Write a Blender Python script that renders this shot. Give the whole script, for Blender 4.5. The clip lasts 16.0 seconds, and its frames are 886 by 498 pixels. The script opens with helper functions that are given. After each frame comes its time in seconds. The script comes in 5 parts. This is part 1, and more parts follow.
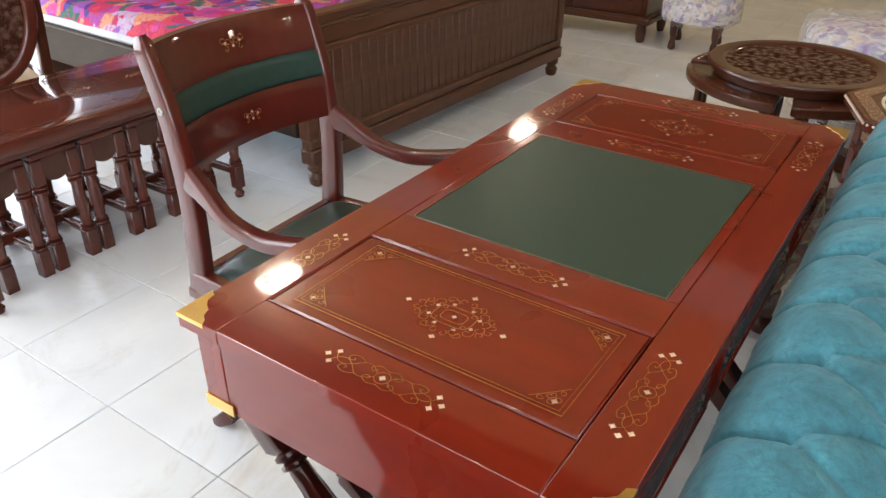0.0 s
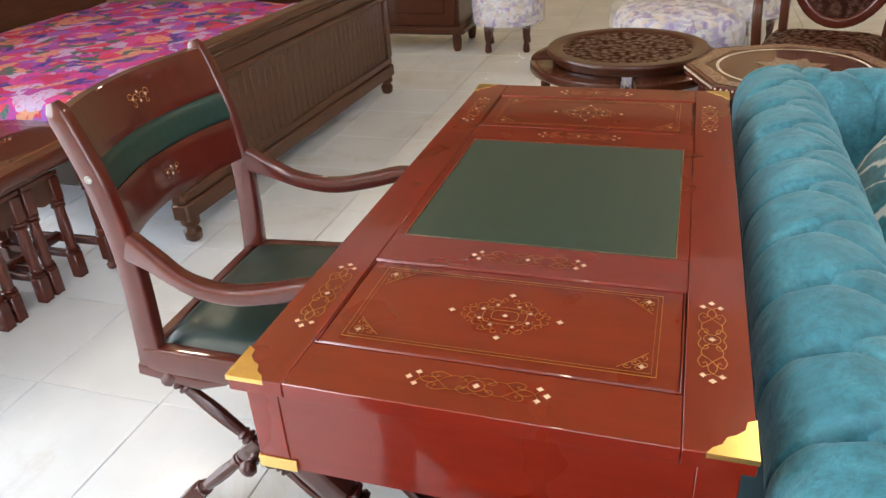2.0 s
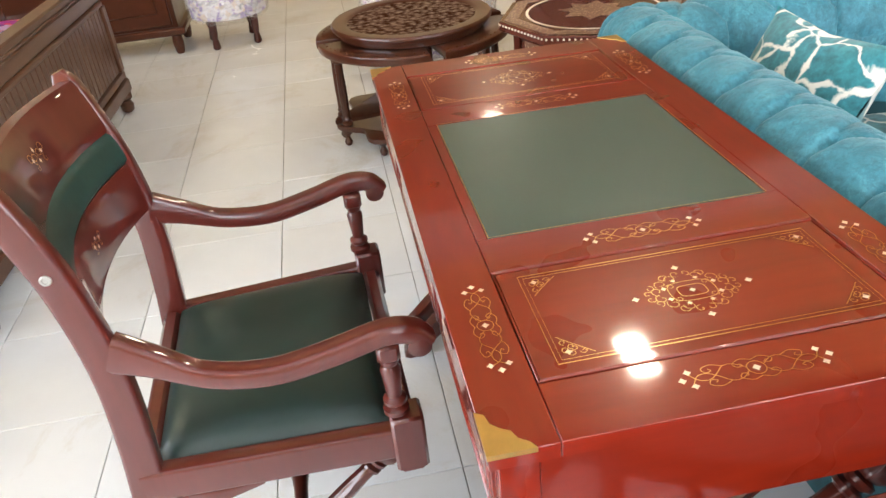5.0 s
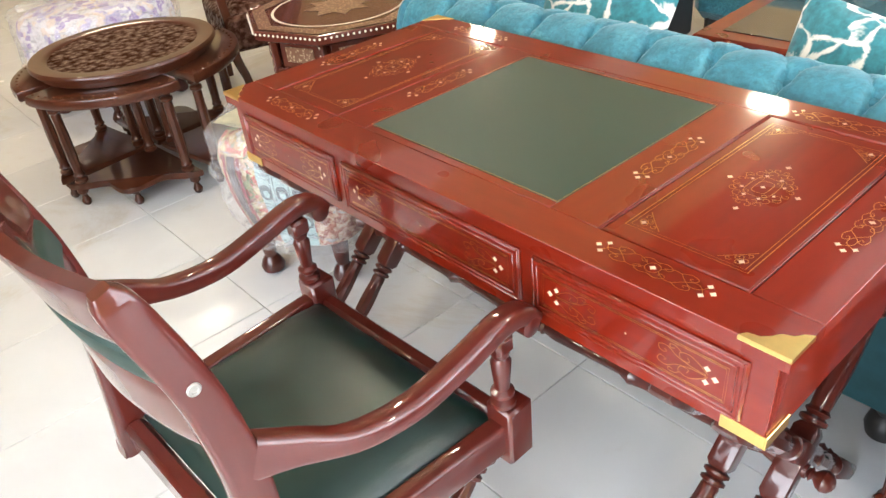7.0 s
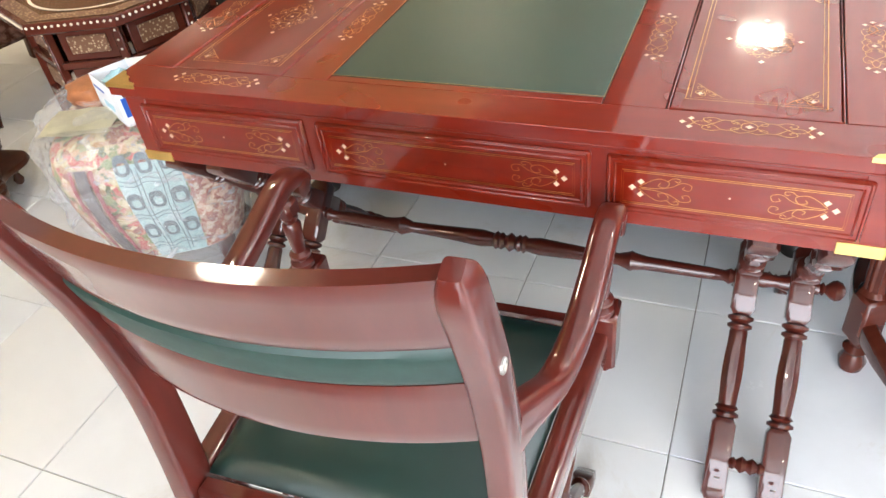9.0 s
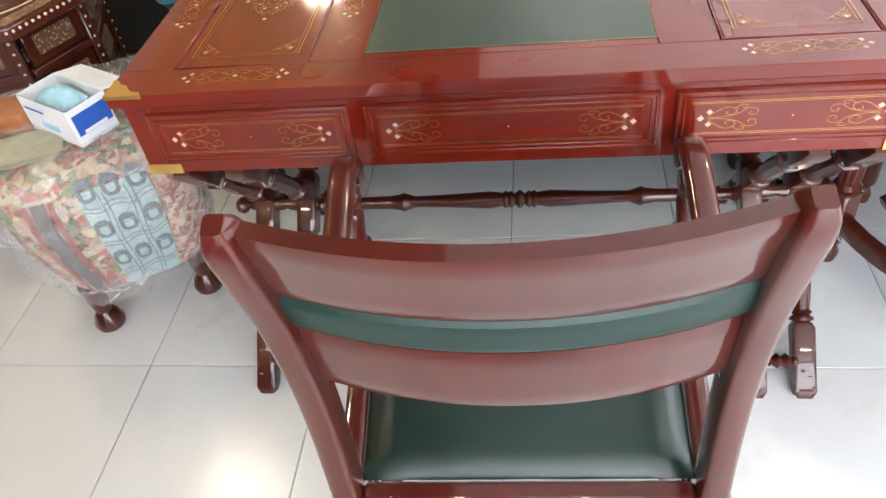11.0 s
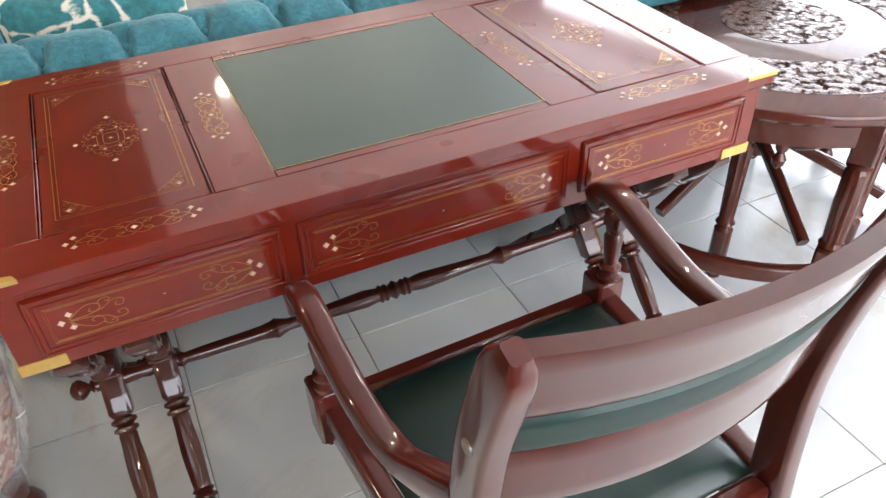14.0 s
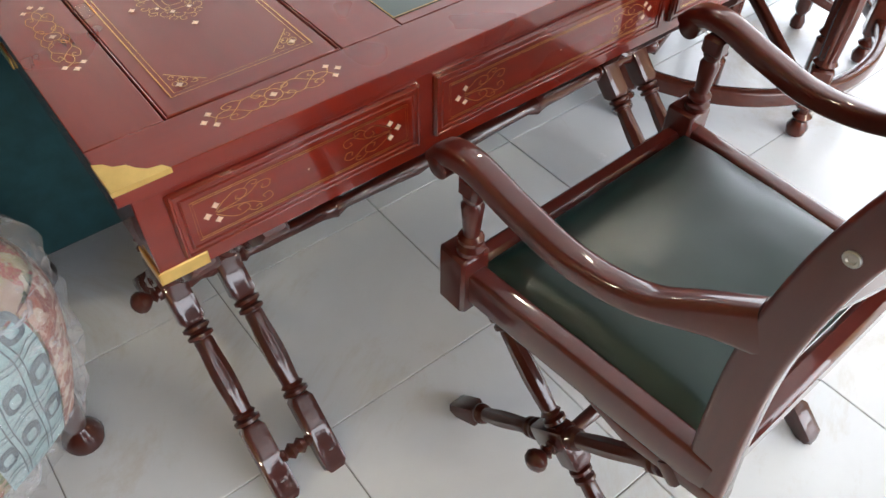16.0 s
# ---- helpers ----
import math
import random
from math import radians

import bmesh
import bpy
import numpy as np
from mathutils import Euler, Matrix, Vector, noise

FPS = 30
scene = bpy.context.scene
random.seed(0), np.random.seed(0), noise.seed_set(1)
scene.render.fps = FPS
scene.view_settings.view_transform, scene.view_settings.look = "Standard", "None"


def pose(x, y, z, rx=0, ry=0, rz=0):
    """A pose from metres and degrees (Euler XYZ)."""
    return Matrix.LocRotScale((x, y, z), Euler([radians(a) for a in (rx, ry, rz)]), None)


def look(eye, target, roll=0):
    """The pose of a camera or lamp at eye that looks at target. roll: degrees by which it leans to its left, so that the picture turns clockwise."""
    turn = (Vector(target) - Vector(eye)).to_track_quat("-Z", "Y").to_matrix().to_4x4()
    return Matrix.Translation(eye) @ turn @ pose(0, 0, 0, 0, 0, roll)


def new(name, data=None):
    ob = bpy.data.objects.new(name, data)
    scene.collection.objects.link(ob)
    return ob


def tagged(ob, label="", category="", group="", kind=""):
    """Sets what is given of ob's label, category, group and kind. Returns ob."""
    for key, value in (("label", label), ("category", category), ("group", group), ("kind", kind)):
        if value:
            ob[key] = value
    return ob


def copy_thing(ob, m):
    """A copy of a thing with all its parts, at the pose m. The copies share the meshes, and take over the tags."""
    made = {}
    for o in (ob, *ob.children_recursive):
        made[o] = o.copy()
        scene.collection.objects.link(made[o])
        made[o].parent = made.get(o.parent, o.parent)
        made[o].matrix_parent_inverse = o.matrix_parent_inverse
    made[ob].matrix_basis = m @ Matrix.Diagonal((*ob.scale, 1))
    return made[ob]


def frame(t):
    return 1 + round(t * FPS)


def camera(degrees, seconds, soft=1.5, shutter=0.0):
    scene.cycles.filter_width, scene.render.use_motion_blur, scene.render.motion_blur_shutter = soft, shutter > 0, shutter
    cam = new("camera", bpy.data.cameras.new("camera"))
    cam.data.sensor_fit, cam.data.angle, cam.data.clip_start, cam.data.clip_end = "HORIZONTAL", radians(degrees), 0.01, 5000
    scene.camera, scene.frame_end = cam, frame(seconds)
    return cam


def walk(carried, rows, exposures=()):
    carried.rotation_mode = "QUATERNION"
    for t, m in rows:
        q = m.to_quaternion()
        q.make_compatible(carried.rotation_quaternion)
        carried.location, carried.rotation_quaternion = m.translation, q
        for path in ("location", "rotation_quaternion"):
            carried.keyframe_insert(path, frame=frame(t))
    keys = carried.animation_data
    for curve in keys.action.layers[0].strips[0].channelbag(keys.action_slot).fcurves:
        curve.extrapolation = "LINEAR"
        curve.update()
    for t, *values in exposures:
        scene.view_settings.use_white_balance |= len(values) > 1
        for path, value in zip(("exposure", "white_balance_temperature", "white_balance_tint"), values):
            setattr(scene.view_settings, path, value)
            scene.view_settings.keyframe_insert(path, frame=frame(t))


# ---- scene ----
cam = camera(61.4, 16.0)
EXPOSURES = [(0, -0.3), (2, -0.12), (4, 0.12), (7, 0.54), (8.5, 0.52), (11, 0.12), (12.5, 0.08), (14, -0.08), (15, -0.54), (16, -0.2)]
PATH = [
    (0, (1.12, 0.449, 1.339), (-0.311, -0.527, 0.339), 0.4),
    (0.5, (1.134, 0.439, 1.342), (-0.306, -0.534, 0.353), 0.6),
    (1, (1.147, 0.406, 1.339), (-0.344, -0.493, 0.354), 0.9),
    (1.5, (1.206, 0.298, 1.331), (-0.382, -0.423, 0.352), -1.1),
    (2, (1.266, 0.201, 1.335), (-0.396, -0.367, 0.379), -3.7),
    (2.5, (1.278, 0.148, 1.33), (-0.391, -0.335, 0.34), -3.3),
    (3, (1.266, 0.062, 1.319), (-0.447, -0.289, 0.35), -4.5),
    (3.5, (1.232, -0.055, 1.325), (-0.464, -0.222, 0.278), -4.1),
    (4, (1.219, -0.173, 1.323), (-0.491, -0.242, 0.288), -4.1),
    (6.5, (0.954, -0.805, 1.339), (-0.472, 0.037, 0.218), -6.5),
    (7, (0.864, -0.955, 1.336), (-0.435, 0.085, 0.227), -6.3),
    (7.5, (0.729, -1.015, 1.317), (-0.476, 0.115, 0.19), -8.0),
    (8, (0.596, -1.051, 1.317), (-0.421, 0.144, 0.077), -8.4),
    (8.5, (0.502, -1.14, 1.305), (-0.322, 0.196, 0.065), -7.3),
    (11, (0.057, -1.284, 1.335), (-0.22, 0.153, -0.028), -8.5),
    (11.5, (-0.058, -1.34, 1.351), (-0.041, 0.219, 0.099), -2.2),
    (12, (-0.133, -1.36, 1.342), (0.036, 0.185, 0.084), 1.1),
    (12.5, (-0.194, -1.344, 1.331), (0.071, 0.168, 0.049), 3.3),
    (13, (-0.242, -1.289, 1.34), (-0.011, 0.242, 0.074), -2.3),
    (13.5, (-0.295, -1.218, 1.336), (0.067, 0.325, 0.116), -2.7),
    (14, (-0.383, -1.168, 1.332), (0.251, 0.273, 0.099), -2.3),
    (14.5, (-0.52, -1.157, 1.353), (0.293, 0.221, 0.153), -3.8),
    (15, (-0.615, -1.136, 1.332), (0.217, 0.178, 0.075), -3.3),
    (15.5, (-0.672, -1.049, 1.293), (0.063, 0.157, -0.122), -3.8),
    (16, (-0.715, -0.933, 1.268), (0.127, 0.118, -0.21), 0.7),
]
walk(cam, [(t, look(eye, target, roll)) for t, eye, target, roll in PATH], EXPOSURES)

# ---- world, daylight, lamps ----
world = bpy.data.worlds.new("sky")
scene.world = world
world.use_nodes = True
wn = world.node_tree.nodes
sky = wn.new("ShaderNodeTexSky")
sky.sky_type = "NISHITA"
sky.sun_disc = False
sky.sun_elevation = radians(50)
sky.sun_rotation = radians(150)
world.node_tree.links.new(sky.outputs[0], wn["Background"].inputs[0])
wn["Background"].inputs[1].default_value = 0.15


def area(name, m, sx, sy, watts, colour):
    d = bpy.data.lights.new(name, "AREA")
    d.shape, d.size, d.size_y, d.energy, d.color = "RECTANGLE", sx, sy, watts, colour
    ob = new(name, d)
    ob.matrix_world = m
    return ob


CEIL = 3.0
X0, X1, Y0, Y1 = -7.0, 4.4, -5.0, 6.6
# sky light through the shop front behind the desk chair and the glazed side
area("shopfront_daylight", look((1.3, Y0 + 0.1, 1.55), (1.3, 0, 1.0)), 5.8, 2.6, 400, (0.865, 0.905, 0.98))
area("side_daylight", look((X1 - 0.1, 2.4, 1.55), (0, 1.4, 0.85)), 5.4, 2.6, 270, (0.865, 0.905, 0.98))

# ---- materials ----


def nodes(name):
    m = bpy.data.materials.new(name)
    m.use_nodes = True
    return m, m.node_tree.nodes, m.node_tree.links, m.node_tree.nodes["Principled BSDF"]


def setin(b, **kw):
    for k, v in kw.items():
        b.inputs[k.replace("_", " ")].default_value = v


def coords(n, l, scale=(1, 1, 1), rot=(0, 0, 0)):
    tc, mp = n.new("ShaderNodeTexCoord"), n.new("ShaderNodeMapping")
    mp.inputs["Scale"].default_value = scale
    mp.inputs["Rotation"].default_value = [radians(a) for a in rot]
    l.new(tc.outputs["Object"], mp.inputs[0])
    return mp.outputs[0]


def noise_tex(n, l, vec, scale, detail=4, rough=0.6, dist=0.0):
    t = n.new("ShaderNodeTexNoise")
    l.new(vec, t.inputs["Vector"])
    for k, v in (("Scale", scale), ("Detail", detail), ("Roughness", rough), ("Distortion", dist)):
        t.inputs[k].default_value = v
    return t.outputs["Fac"]


def ramp(n, l, fac, stops):
    r = n.new("ShaderNodeValToRGB")
    l.new(fac, r.inputs[0])
    e = r.color_ramp.elements
    while len(e) < len(stops):
        e.new(0.5)
    for el, (p, c) in zip(e, stops):
        el.position, el.color = p, (*c, 1)
    return r.outputs[0]


def mixc(n, l, a, b, fac, kind="MIX"):
    m = n.new("ShaderNodeMix")
    m.data_type, m.blend_type = "RGBA", kind
    for sock, v in ((m.inputs[6], a), (m.inputs[7], b), (m.inputs[0], fac)):
        if hasattr(v, "links"):
            l.new(v, sock)
        else:
            sock.default_value = v if isinstance(v, float) else (*v, 1)
    return m.outputs[2]


def bump(n, l, b, h, strength, dist=0.002):
    k = n.new("ShaderNodeBump")
    k.inputs["Strength"].default_value, k.inputs["Distance"].default_value = strength, dist
    l.new(h, k.inputs["Height"])
    l.new(k.outputs[0], b.inputs["Normal"])


def wood(name, dark, mid, light, rough=0.25, coat=0.7, grain=(3, 40, 40), relief=0.015):
    dark, light = [(a + b) / 2 for a, b in zip(dark, mid)], [(a + b) / 2 for a, b in zip(light, mid)]
    m, n, l, b = nodes(name)
    v = coords(n, l, grain)
    g = noise_tex(n, l, v, 1.6, 5, 0.55, 0.15)
    c = ramp(n, l, g, [(0.2, dark), (0.5, mid), (0.85, light)])
    big = noise_tex(n, l, coords(n, l, [0.6 + 0.16 * k for k in grain]), 1.5, 1, 0.4)
    c = mixc(n, l, c, (dark[0] * 0.8, dark[1] * 0.8, dark[2] * 0.8), ramp(n, l, big, [(0.4, (0, 0, 0)), (0.8, (0.55, 0.55, 0.55))]))
    l.new(c, b.inputs["Base Color"])
    wear = noise_tex(n, l, coords(n, l, (4, 4, 4)), 2.0, 2, 0.4)
    rr = n.new("ShaderNodeMapRange")
    rr.inputs[3].default_value, rr.inputs[4].default_value = rough * 0.85, rough * 1.2
    l.new(wear, rr.inputs[0])
    l.new(rr.outputs[0], b.inputs["Roughness"])
    setin(b, Coat_Weight=coat, Coat_Roughness=0.06, Coat_IOR=1.52, Specular_IOR_Level=0.15)
    bump(n, l, b, g, relief, 0.001)
    return m


def plain(name, colour, rough=0.5, metal=0.0, var=0.15, scale=30, relief=0.05, **kw):
    m, n, l, b = nodes(name)
    f = noise_tex(n, l, coords(n, l), scale, 5)
    c = ramp(n, l, f, [(0.3, tuple(x * (1 - var) for x in colour)), (0.7, tuple(min(1, x * (1 + var)) for x in colour))])
    l.new(c, b.inputs["Base Color"])
    setin(b, Roughness=rough, Metallic=metal, **kw)
    if relief:
        bump(n, l, b, f, relief)
    return m


MAHOGANY = wood("mahogany_lacquer", (0.096, 0.0054, 0.0015), (0.166, 0.0104, 0.0029), (0.225, 0.019, 0.005), 0.28, 1.0, (4, 30, 30))
MAHOGANY_Y = wood("mahogany_lacquer_cross", (0.092, 0.0054, 0.0015), (0.160, 0.0101, 0.0029), (0.217, 0.018, 0.005), 0.28, 1.0, (30, 4, 30))
# lacquer for legs and undersides, darkened in colour for the shade down there
MAHOGANY_Z = wood("mahogany_lacquer_shaded", (0.035, 0.006, 0.004), (0.06, 0.010, 0.006), (0.085, 0.015, 0.009), 0.32, 1.0, (30, 30, 4))
CHAIRWOOD = wood("chair_mahogany", (0.054, 0.008, 0.005), (0.082, 0.012, 0.008), (0.112, 0.018, 0.011), 0.30, 1.0, (30, 30, 5))
WALNUT = wood("dark_walnut", (0.035, 0.009, 0.004), (0.065, 0.018, 0.008), (0.10, 0.030, 0.014), 0.3, 0.6, (8, 30, 8))
ROSEWOOD = wood("rosewood_table", (0.05, 0.010, 0.006), (0.085, 0.018, 0.010), (0.13, 0.03, 0.016), 0.25, 0.7, (5, 30, 30))
# bed walnut darkened for the side rail, with its shade put into the colour
SHADEDRAIL = wood("bed_walnut_shaded", (0.018, 0.011, 0.006), (0.032, 0.020, 0.010), (0.05, 0.032, 0.016), 0.55, 0.1, (30, 5, 30))
BEDWOOD = wood("bed_walnut", (0.05, 0.020, 0.010), (0.09, 0.036, 0.018), (0.13, 0.055, 0.03), 0.35, 0.35, (5, 30, 30))
GROOVE = plain("groove_shadow_gap", (0.03, 0.006, 0.004), 0.5)
BRASS = plain("polished_brass", (0.85, 0.58, 0.20), 0.28, 1.0, 0.06, 60, 0.02)
INLAY = plain("brass_wire_inlay", (0.62, 0.33, 0.11), 0.30, 0.95, 0.15, 200, 0.0)
PEARL = plain("shell_inlay", (0.72, 0.50, 0.34), 0.3, 0.0, 0.25, 300, 0.0)
CHROME = plain("steel_bolt_head", (0.40, 0.39, 0.36), 0.42, 1.0, 0.1, 90, 0.05)
WHITECARD = plain("white_card", (0.75, 0.77, 0.8), 0.6, 0, 0.05, 40)
BLUECARD = plain("blue_card", (0.02, 0.10, 0.45), 0.5, 0, 0.1, 40)
PALEBLUE = plain("pale_blue_cloth", (0.35, 0.58, 0.68), 0.8, 0, 0.1, 90)
PAPER = plain("cream_paper", (0.74, 0.70, 0.52), 0.7, 0, 0.1, 30)
WALL = plain("wall_paint", (0.46, 0.34, 0.18), 0.75, 0, 0.06, 3)
WALLPALE = plain("pale_wall_paint", (0.80, 0.78, 0.74), 0.7, 0, 0.05, 3)
CEILING = plain("warm_ceiling", (0.80, 0.56, 0.24), 0.8, 0, 0.04, 3)
CEILDARK = plain("brown_ceiling", (0.24, 0.15, 0.075), 0.8, 0, 0.08, 3)
CEILPALE = plain("white_ceiling_paint", (0.84, 0.84, 0.83), 0.8, 0, 0.04, 3)
CEILSTRIP = plain("dark_brown_ceiling", (0.06, 0.035, 0.02), 0.6, 0, 0.15, 8)
STONE = plain("beige_tabletop", (0.62, 0.50, 0.36), 0.35, 0, 0.2, 12)
GLOSSTOP = plain("dark_mirror_glass", (0.25, 0.25, 0.24), 0.04, 0.85, 0.05, 5, 0.0)
BLACKLEATHER = plain("black_leather", (0.006, 0.006, 0.007), 0.55, 0, 0.3, 60, 0.1)
SHEET = plain("white_sheet", (0.62, 0.62, 0.64), 0.85, 0, 0.15, 8, 0.3)
DARKPLASTIC = plain("black_rubber", (0.015, 0.014, 0.013), 0.45)
ALU = plain("shopfront_aluminium", (0.55, 0.55, 0.54), 0.4, 0.8)


def leather():
    m, n, l, b = nodes("green_leather")
    f = noise_tex(n, l, coords(n, l), 7, 4)
    c = ramp(n, l, f, [(0.3, (0.005, 0.029, 0.023)), (0.75, (0.010, 0.046, 0.037))])
    l.new(c, b.inputs["Base Color"])
    vor = n.new("ShaderNodeTexVoronoi")
    vor.inputs["Scale"].default_value = 520
    l.new(coords(n, l), vor.inputs["Vector"])
    bump(n, l, b, vor.outputs["Distance"], 0.12, 0.0006)
    setin(b, Roughness=0.34, Specular_IOR_Level=0.6, Coat_Weight=1.0, Coat_Roughness=0.34, Coat_IOR=1.55)
    return m


LEATHER = leather()
BANDLEATHER = plain("green_leather_band", (0.006, 0.030, 0.023), 0.46, 0, 0.2, 60, 0.08)
PADLEATHER = plain("green_leather_skiver", (0.007, 0.031, 0.019), 0.50, 0, 0.12, 400, 0.04, Coat_Weight=0.62, Coat_Roughness=0.36)


def velvet():
    m, n, l, b = nodes("teal_velvet")
    f = noise_tex(n, l, coords(n, l, (1, 1, 1)), 14, 6, 0.7, 0.6)
    c = ramp(n, l, f, [(0.3, (0.014, 0.105, 0.142)), (0.55, (0.040, 0.205, 0.260)), (0.8, (0.105, 0.345, 0.405))])
    mott = noise_tex(n, l, coords(n, l, (1, 1, 1)), 75, 5, 0.7, 0.4)
    c = mixc(n, l, c, (0.010, 0.075, 0.105), ramp(n, l, mott, [(0.45, (0, 0, 0)), (0.68, (0.7, 0.7, 0.7))]))
    fine = noise_tex(n, l, coords(n, l, (90, 90, 90)), 2, 4)
    c = mixc(n, l, c, (0.025, 0.13, 0.17), ramp(n, l, fine, [(0.4, (0, 0, 0)), (0.7, (0.45, 0.45, 0.45))]))
    l.new(c, b.inputs["Base Color"])
    setin(b, Roughness=0.62, Sheen_Weight=0.3, Sheen_Roughness=0.4, Sheen_Tint=(0.65, 0.88, 0.97, 1))
    wr = noise_tex(n, l, coords(n, l, (13, 11, 11)), 1.6, 6, 0.65, 0.9)
    bump(n, l, b, wr, 0.46, 0.010)
    return m


VELVET = velvet()
# flat teal cloth, coloured extra dark for the poorly lit outer sides
TEALFLAT = plain("shaded_teal_cloth", (0.008, 0.055, 0.065), 0.8, 0, 0.2, 25, 0.1)


def marbled():
    m, n, l, b = nodes("marbled_cushion_cloth")
    v = coords(n, l)
    d = n.new("ShaderNodeTexNoise")
    l.new(v, d.inputs["Vector"])
    d.inputs["Scale"].default_value = 6
    w = n.new("ShaderNodeVectorMath")
    w.operation = "MULTIPLY_ADD"
    l.new(d.outputs["Color"], w.inputs[0])
    w.inputs[1].default_value = (0.16, 0.16, 0.16)
    l.new(v, w.inputs[2])
    vo = n.new("ShaderNodeTexVoronoi")
    vo.feature = "DISTANCE_TO_EDGE"
    vo.inputs["Scale"].default_value = 8.5
    l.new(w.outputs[0], vo.inputs["Vector"])
    f = noise_tex(n, l, v, 50, 4)
    base = ramp(n, l, f, [(0.3, (0.01, 0.10, 0.12)), (0.7, (0.03, 0.24, 0.27))])
    fray = n.new("ShaderNodeMath")
    fray.operation = "MULTIPLY_ADD"
    l.new(noise_tex(n, l, v, 13, 5, 0.65, 0.8), fray.inputs[0])
    fray.inputs[1].default_value = 0.34
    l.new(vo.outputs["Distance"], fray.inputs[2])
    line = ramp(n, l, fray.outputs[0], [(0.195, (1, 1, 1)), (0.235, (0, 0, 0))])
    c = mixc(n, l, base, (0.72, 0.68, 0.60), line)
    l.new(c, b.inputs["Base Color"])
    setin(b, Roughness=0.8, Sheen_Weight=0.3)
    bump(n, l, b, f, 0.3)
    return m


MARBLED = marbled()


def patchwork(name, colours, scale, rough=0.7, relief=0.2):
    m, n, l, b = nodes(name)
    v = coords(n, l)
    d = n.new("ShaderNodeTexNoise")
    l.new(v, d.inputs["Vector"])
    d.inputs["Scale"].default_value = scale * 0.55
    d.inputs["Detail"].default_value = 4
    w = n.new("ShaderNodeVectorMath")
    w.operation = "MULTIPLY_ADD"
    l.new(d.outputs["Color"], w.inputs[0])
    w.inputs[1].default_value = (3.2 / scale,) * 3
    l.new(v, w.inputs[2])
    vo = n.new("ShaderNodeTexVoronoi")
    vo.inputs["Scale"].default_value = scale
    l.new(w.outputs[0], vo.inputs["Vector"])
    sep = n.new("ShaderNodeSeparateColor")
    l.new(vo.outputs["Color"], sep.inputs[0])
    k = len(colours)
    r = n.new("ShaderNodeValToRGB")
    r.color_ramp.interpolation = "CONSTANT"
    e = r.color_ramp.elements
    while len(e) < k:
        e.new(0.5)
    for i, el in enumerate(e):
        el.position, el.color = i / k, (*colours[i], 1)
    l.new(sep.outputs[0], r.inputs[0])
    f = noise_tex(n, l, v, scale * 4, 5)
    c = mixc(n, l, r.outputs[0], colours[0], ramp(n, l, f, [(0.52, (0, 0, 0)), (0.66, (0.8, 0.8, 0.8))]))
    l.new(c, b.inputs["Base Color"])
    setin(b, Roughness=rough)
    bump(n, l, b, f, relief, 0.002 if relief < 0.5 else 0.02)
    return m


QUILT = patchwork("bright_floral_quilt", [(0.72, 0.03, 0.15), (0.05, 0.05, 0.40), (0.80, 0.08, 0.42), (0.42, 0.14, 0.62), (0.86, 0.42, 0.24), (0.74, 0.58, 0.80), (0.04, 0.20, 0.15), (0.84, 0.07, 0.14), (0.52, 0.06, 0.46)], 13, 0.6, 0.7)
FLORAL = patchwork("tapestry_floral", [(0.50, 0.42, 0.26), (0.20, 0.24, 0.11), (0.46, 0.12, 0.11), (0.58, 0.50, 0.34), (0.22, 0.06, 0.05), (0.42, 0.26, 0.15), (0.10, 0.12, 0.06), (0.52, 0.36, 0.28)], 52)
AQUA = patchwork("pale_aqua_weave", [(0.33, 0.46, 0.47), (0.36, 0.50, 0.51), (0.44, 0.54, 0.55), (0.38, 0.52, 0.52)], 40)
PEACH = patchwork("coral_knot_weave", [(0.56, 0.36, 0.27), (0.38, 0.14, 0.10), (0.60, 0.47, 0.36), (0.28, 0.09, 0.07)], 62)
TRELLIS = plain("dark_grey_thread", (0.13, 0.16, 0.175), 0.8, 0, 0.3, 120)
PURPLE = patchwork("purple_trellis_cloth", [(0.60, 0.58, 0.62), (0.28, 0.20, 0.42), (0.62, 0.50, 0.42), (0.40, 0.36, 0.55), (0.66, 0.64, 0.66)], 30)
REDBAND = plain("red_woven_band", (0.32, 0.09, 0.09), 0.8, 0, 0.3, 80)
GREYBAND = plain("grey_woven_band", (0.13, 0.105, 0.10), 0.8, 0, 0.3, 80)


def film_wrap():
    m, n, l, b = nodes("clear_plastic_wrap")
    f = noise_tex(n, l, coords(n, l, (1, 1, 2)), 12, 6, 0.65, 1.2)
    mix, tr = n.new("ShaderNodeMixShader"), n.new("ShaderNodeBsdfTransparent")
    setin(b, Base_Color=(0.85, 0.86, 0.88, 1), Roughness=0.12)
    fac = ramp(n, l, f, [(0.40, (0.10, 0.10, 0.10)), (0.58, (0.26, 0.26, 0.26)), (0.72, (0.62, 0.62, 0.62))])
    l.new(fac, mix.inputs[0])
    l.new(tr.outputs[0], mix.inputs[1])
    l.new(b.outputs[0], mix.inputs[2])
    l.new(mix.outputs[0], n["Material Output"].inputs[0])
    bump(n, l, b, f, 0.9, 0.02)
    return m


WRAP = film_wrap()


